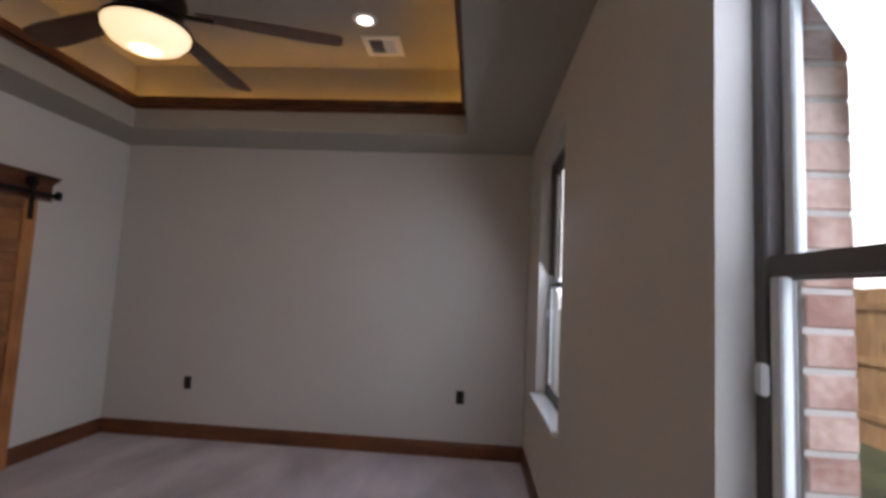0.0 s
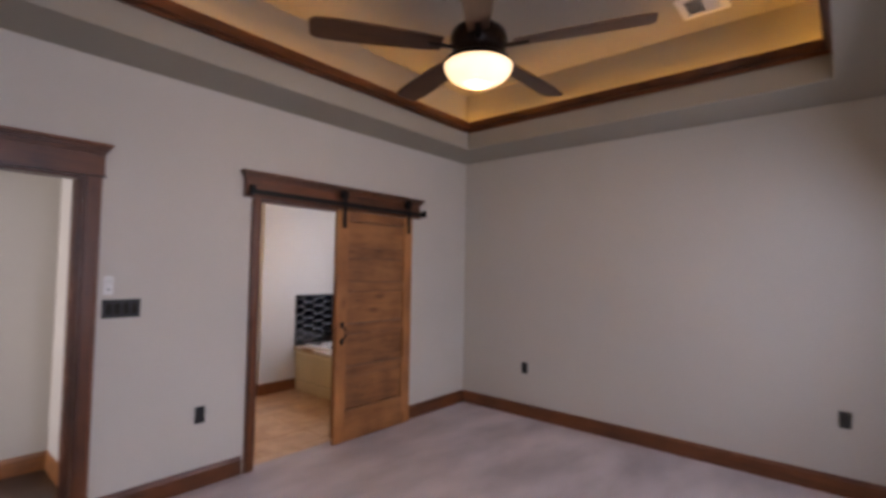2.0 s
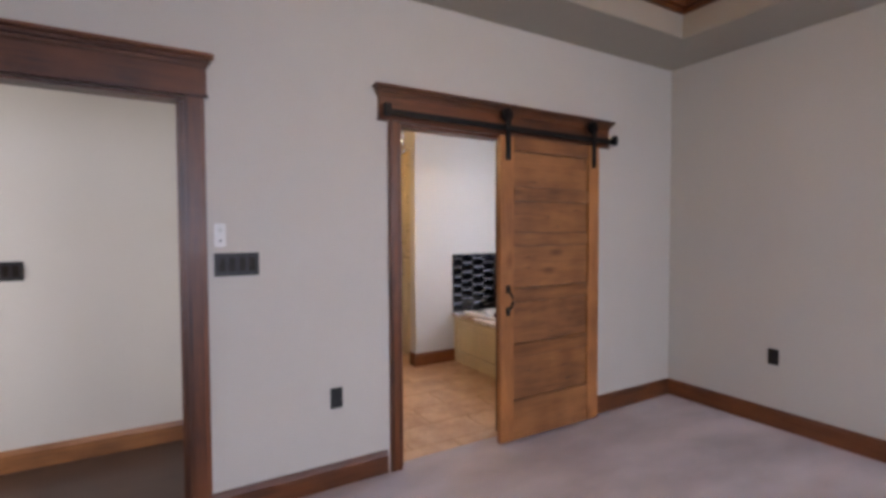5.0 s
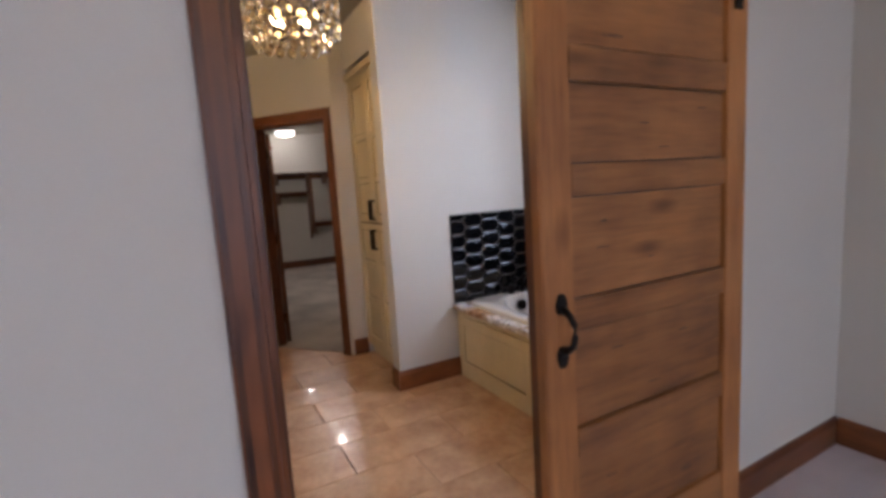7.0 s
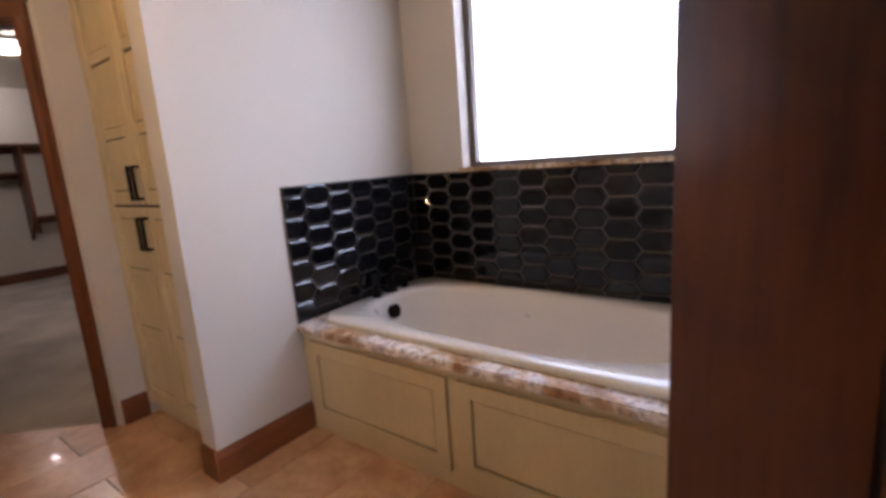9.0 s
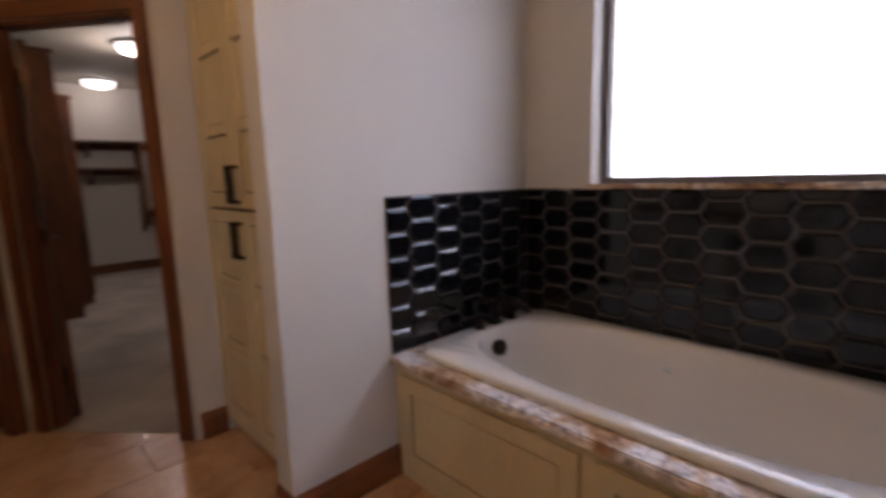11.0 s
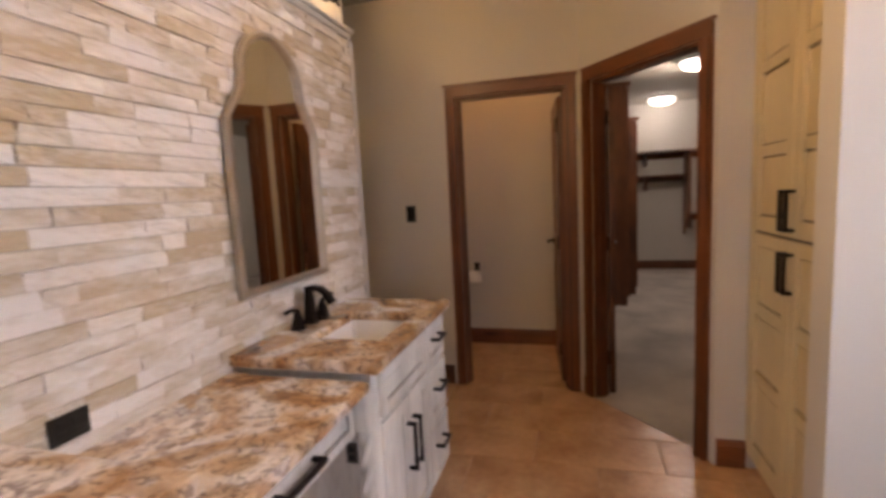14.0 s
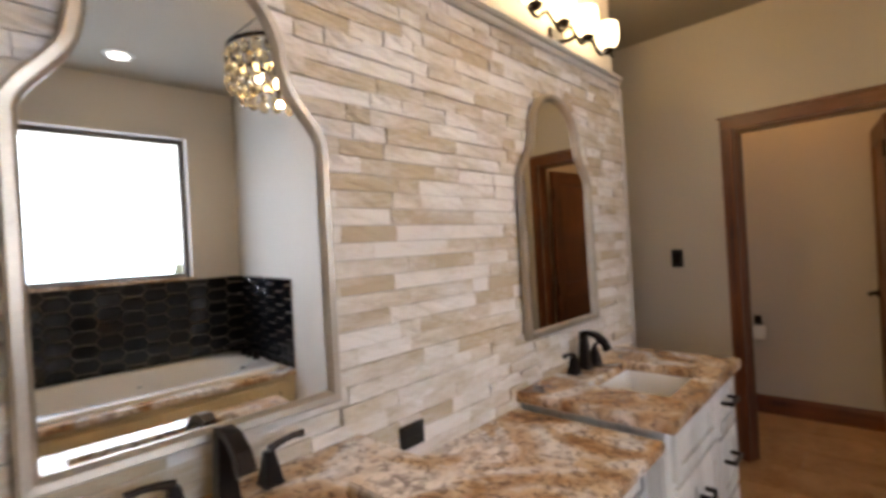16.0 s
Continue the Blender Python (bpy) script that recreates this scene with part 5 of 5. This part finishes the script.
def tile_bm(x0, x1, y0, y1, z0, z1, e=0.003):
    bm = bmesh.new()
    a = [bm.verts.new(p) for p in ((x0, y0, z0), (x1, y0, z0), (x1, y1, z0), (x0, y1, z0))]
    b = [bm.verts.new(p) for p in ((x0, y0, z1 - e), (x1, y0, z1 - e), (x1, y1, z1 - e), (x0, y1, z1 - e))]
    c = [bm.verts.new(p) for p in ((x0 + e, y0 + e, z1), (x1 - e, y0 + e, z1), (x1 - e, y1 - e, z1), (x0 + e, y1 - e, z1))]
    for p, q in ((a, b), (b, c)):
        for k in range(4):
            bm.faces.new((p[k], p[(k + 1) % 4], q[(k + 1) % 4], q[k]))
    bm.faces.new(c)
    return bm


# floor tiles in running bond, their long sides across the room
LW, LY2 = 0.31, 0.62
cuts = {}


def floor_piece(w, l):
    key = (round(w, 3), round(l, 3))
    if key not in cuts:
        cuts[key] = piece_mesh("floor_tile", tile_bm(-w / 2 + 0.0015, w / 2 - 0.0015, -l / 2 + 0.0015, l / 2 - 0.0015, -0.011, 0.0, 0.0015), TILE)
    return cuts[key]


row = 0
x = -2.35 + LW * 8
while x > -4.5:
    x0, x1 = max(x - LW, -4.5), min(x, -0.06)
    y = -1.80 + (0.0 if row % 2 else LY2 / 2) + LY2 * 2
    while y > -4.6 and x1 > x0:
        y0, y1 = max(y - LY2, -4.6), min(y, TY - 0.01)
        inside = not (x1 < -1.9 and y0 > -1.3) and not (y0 > -0.95) and not (y1 < -3.55 and x0 > -2.65)
        if x1 > -2.65:
            y0 = max(y0, -3.5)
        if inside and y1 - y0 > 0.03 and x1 - x0 > 0.03:
            piece("tile", floor_piece(x1 - x0, y1 - y0), floor_bath, pose((x0 + x1) / 2, (y0 + y1) / 2, 0))
        y -= LY2
    x -= LW
    row += 1

# elongated hexagon tiles: flat length L between shoulders, points at both ends
HH, HP, HT = 0.1, 0.148, 0.032


def clip_poly(poly, lo, hi, ax):
    for s, lim in ((1, lo), (-1, -hi)):
        out = []
        for p, q in zip(poly, poly[1:] + poly[:1]):
            a, b = s * p[ax] - lim, s * q[ax] - lim
            if a >= 0:
                out.append(p)
            if a * b < 0:
                t = a / (a - b)
                out.append(tuple(p[i] + (q[i] - p[i]) * t for i in range(2)))
        poly = out
        if not poly:
            return []
    return poly


def hex_field(parent, length, height, place):
    cache = {}
    col = 0
    u = 0.04
    while u - HP < length:
        z = -HH / 2 if col % 2 else 0.0
        while z < height:
            cz = z + HH / 2
            g = 0.0035
            L = HP / 2 - HT / 2
            full = [(-L - HT + g, 0), (-L + g * 0.4, -HH / 2 + g), (L - g * 0.4, -HH / 2 + g), (L + HT - g, 0), (L - g * 0.4, HH / 2 - g), (-L + g * 0.4, HH / 2 - g)]
            poly = clip_poly([(u + a, cz + b) for a, b in full], 0.002, length - 0.002, 0)
            poly = clip_poly(poly, 0.002, height - 0.002, 1) if poly else []
            if len(poly) > 2:
                mx, mz = sum(p[0] for p in poly) / len(poly), sum(p[1] for p in poly) / len(poly)
                rel = [(p[0] - mx, p[1] - mz) for p in poly]
                key = tuple((round(a, 4), round(b, 4)) for a, b in rel)
                if key not in cache:
                    bm = bmesh.new()
                    a = [bm.verts.new((p, 0, q)) for p, q in rel]
                    r_ = max(math.hypot(p, q) for p, q in rel)
                    f = [(p * (1 - 0.15), q * (1 - 0.21)) for p, q in rel]
                    b = [bm.verts.new((p, -0.003, q)) for p, q in rel]
                    c = [bm.verts.new((p, -0.0085, q)) for p, q in f]
                    n_ = len(rel)
                    for s, t in ((a, b), (b, c)):
                        for k in range(n_):
                            bm.faces.new((s[k], s[(k + 1) % n_], t[(k + 1) % n_], t[k]))
                    bm.faces.new(c)
                    cache[key] = piece_mesh("hex_tile", bm, BLACKTILE)
                rj = random.Random(int(u * 977) + int(cz * 7919))
                piece("tile", cache[key], parent, place(mx, mz, rj.uniform(-0.5, 0.5)))
            z += HH
        u += HP
        col += 1


ob = {o.name: o for o in scene.collection.objects if o.name.startswith("backsplash")}
hh = TT - DK - 0.001
hex_field(ob["backsplash_back"], -0.118 - WX - 0.008, hh, lambda u, z, j: pose(WX + 0.008 + u, TY - 0.0065, DK + z, j * 0.7, 0, j))
hex_field(ob["backsplash_head"], TY - 0.016 - AY + 0.02, hh, lambda u, z, j: pose(WX + 0.0065, AY - 0.02 + u, DK + z, j * 0.7, 0, 90 + j))
hex_field(ob["backsplash_foot"], TY - 0.016 - AY + 0.02, hh, lambda u, z, j: pose(-0.1175, TY - 0.016 - u, DK + z, j * 0.7, 0, -90 + j))

# ledger stones
stone = tagged(link("wall_stone", box(SX, -0.112, SY - 0.012, SY - 0.002, 0.4, SZ), MORTAR), "cream and tan split-face ledger stone wall", "wall", kind="structure")
rs = random.Random(11)


def ledger(w, h, d, seed):
    r = random.Random(seed)
    bm = bmesh.new()
    nx = 3
    g = [[None] * 2 for _ in range(nx + 1)]
    fr = []
    for i in range(nx + 1):
        x = -w / 2 + w * i / nx
        fr.append([bm.verts.new((x, d * r.uniform(0.45, 1.0), zz)) for zz in (-h / 2 + 0.001, r.uniform(-0.2, 0.2) * h, h / 2 - 0.001)])
    bk = [[bm.verts.new((-w / 2 + w * i / nx, -0.002, zz)) for zz in (-h / 2 + 0.0005, h / 2 - 0.0005)] for i in range(nx + 1)]
    for i in range(nx):
        for k in range(2):
            bm.faces.new((fr[i][k], fr[i + 1][k], fr[i + 1][k + 1], fr[i][k + 1]))
        bm.faces.new((bk[i][0], bk[i + 1][0], fr[i + 1][0], fr[i][0]))
        bm.faces.new((bk[i][1], fr[i][2], fr[i + 1][2], bk[i + 1][1]))
    for i in (0, nx):
        bm.faces.new((bk[i][0], fr[i][0], fr[i][1], fr[i][2], bk[i][1]))
    return bm


shapes = {}
left = []
count = 0
RH = 0.044
zc = 0.72
while zc < SZ - 0.01:
    h = min(RH, SZ - zc)
    x = SX - rs.uniform(0.0, 0.15)
    while x < -0.113:
        w = rs.choice((0.08, 0.11, 0.14, 0.18, 0.22, 0.28))
        a, b = max(x, SX), min(x + w, -0.113)
        if b - a > 0.015:
            cut = (b - a) < w - 1e-4
            d = rs.choice((0.012, 0.015, 0.018, 0.022))
            var = rs.randrange(4)
            key = (round(b - a, 3), round(h, 3), d, var)
            near = -1.75 < (a + b) / 2 < -0.6 and zc > 0.8 and count < 300
            if near:
                if key not in shapes:
                    shapes[key] = piece_mesh("ledger_stone", ledger(b - a - 0.0015, h - 0.001, d, int(key[0] * 1000) + var * 77), LEDGER)
                piece("stone", shapes[key], stone, pose((a + b) / 2, SY - 0.002, zc + h / 2))
                count += 1
            else:
                left.append(((a + b) / 2, zc + h / 2, b - a - 0.0015, h - 0.001, d, var))
        x += w
    zc += RH
LEDGER_REST = LEDGER.copy()
LEDGER_REST.name = "ledger_stone_joined"
nt = LEDGER_REST.node_tree
geo = nt.nodes.new("ShaderNodeNewGeometry")
for nd in [q for q in nt.nodes if q.bl_idname == "ShaderNodeObjectInfo"]:
    for lk in list(nd.outputs["Random"].links):
        nt.links.new(geo.outputs["Random Per Island"], lk.to_socket)
vs, fs = [], []
for x, z, w, h, d, var in left:
    bm = ledger(w, h, d, int(w * 1000) + var * 77)
    bm.verts.index_update()
    o = len(vs)
    vs += [(v.co.x + x, v.co.y, v.co.z + z) for v in bm.verts]
    fs += [[v.index + o for v in f.verts] for f in bm.faces]
    bm.free()
me = bpy.data.meshes.new("ledger_stones")
me.from_pydata(vs, [], fs)
me.materials.append(LEDGER_REST)
rest = new("ledger_stones", me)
rest.parent = stone
rest.location = (0, SY - 0.002, 0)
tagged(rest, kind="stuff")

# brick pier
brick_me = piece_mesh("brick", tile_bm(-0.048, 0.048, -0.0325, 0.0325, 0, 0.008, 0.004), BRICK)
long_me = piece_mesh("brick_stretcher", tile_bm(-0.1, 0.1, -0.0325, 0.0325, 0, 0.008, 0.004), BRICK)
for r in range(45):
    z = -0.3 + r * 0.078
    piece("brick", brick_me, wing, Matrix.Translation((4.214, -3.405, z)) @ Matrix(((1, 0, 0, 0), (0, 0, -1, 0), (0, 1, 0, 0), (0, 0, 0, 1))))
    for k in range(2):
        yb = -3.30 + k * 0.21 - (0.0 if r % 2 else 0.0)
        piece("brick", long_me, wing, Matrix.Translation((4.262, yb, z)) @ Matrix(((0, 0, 1, 0), (1, 0, 0, 0), (0, 1, 0, 0), (0, 0, 0, 1))))
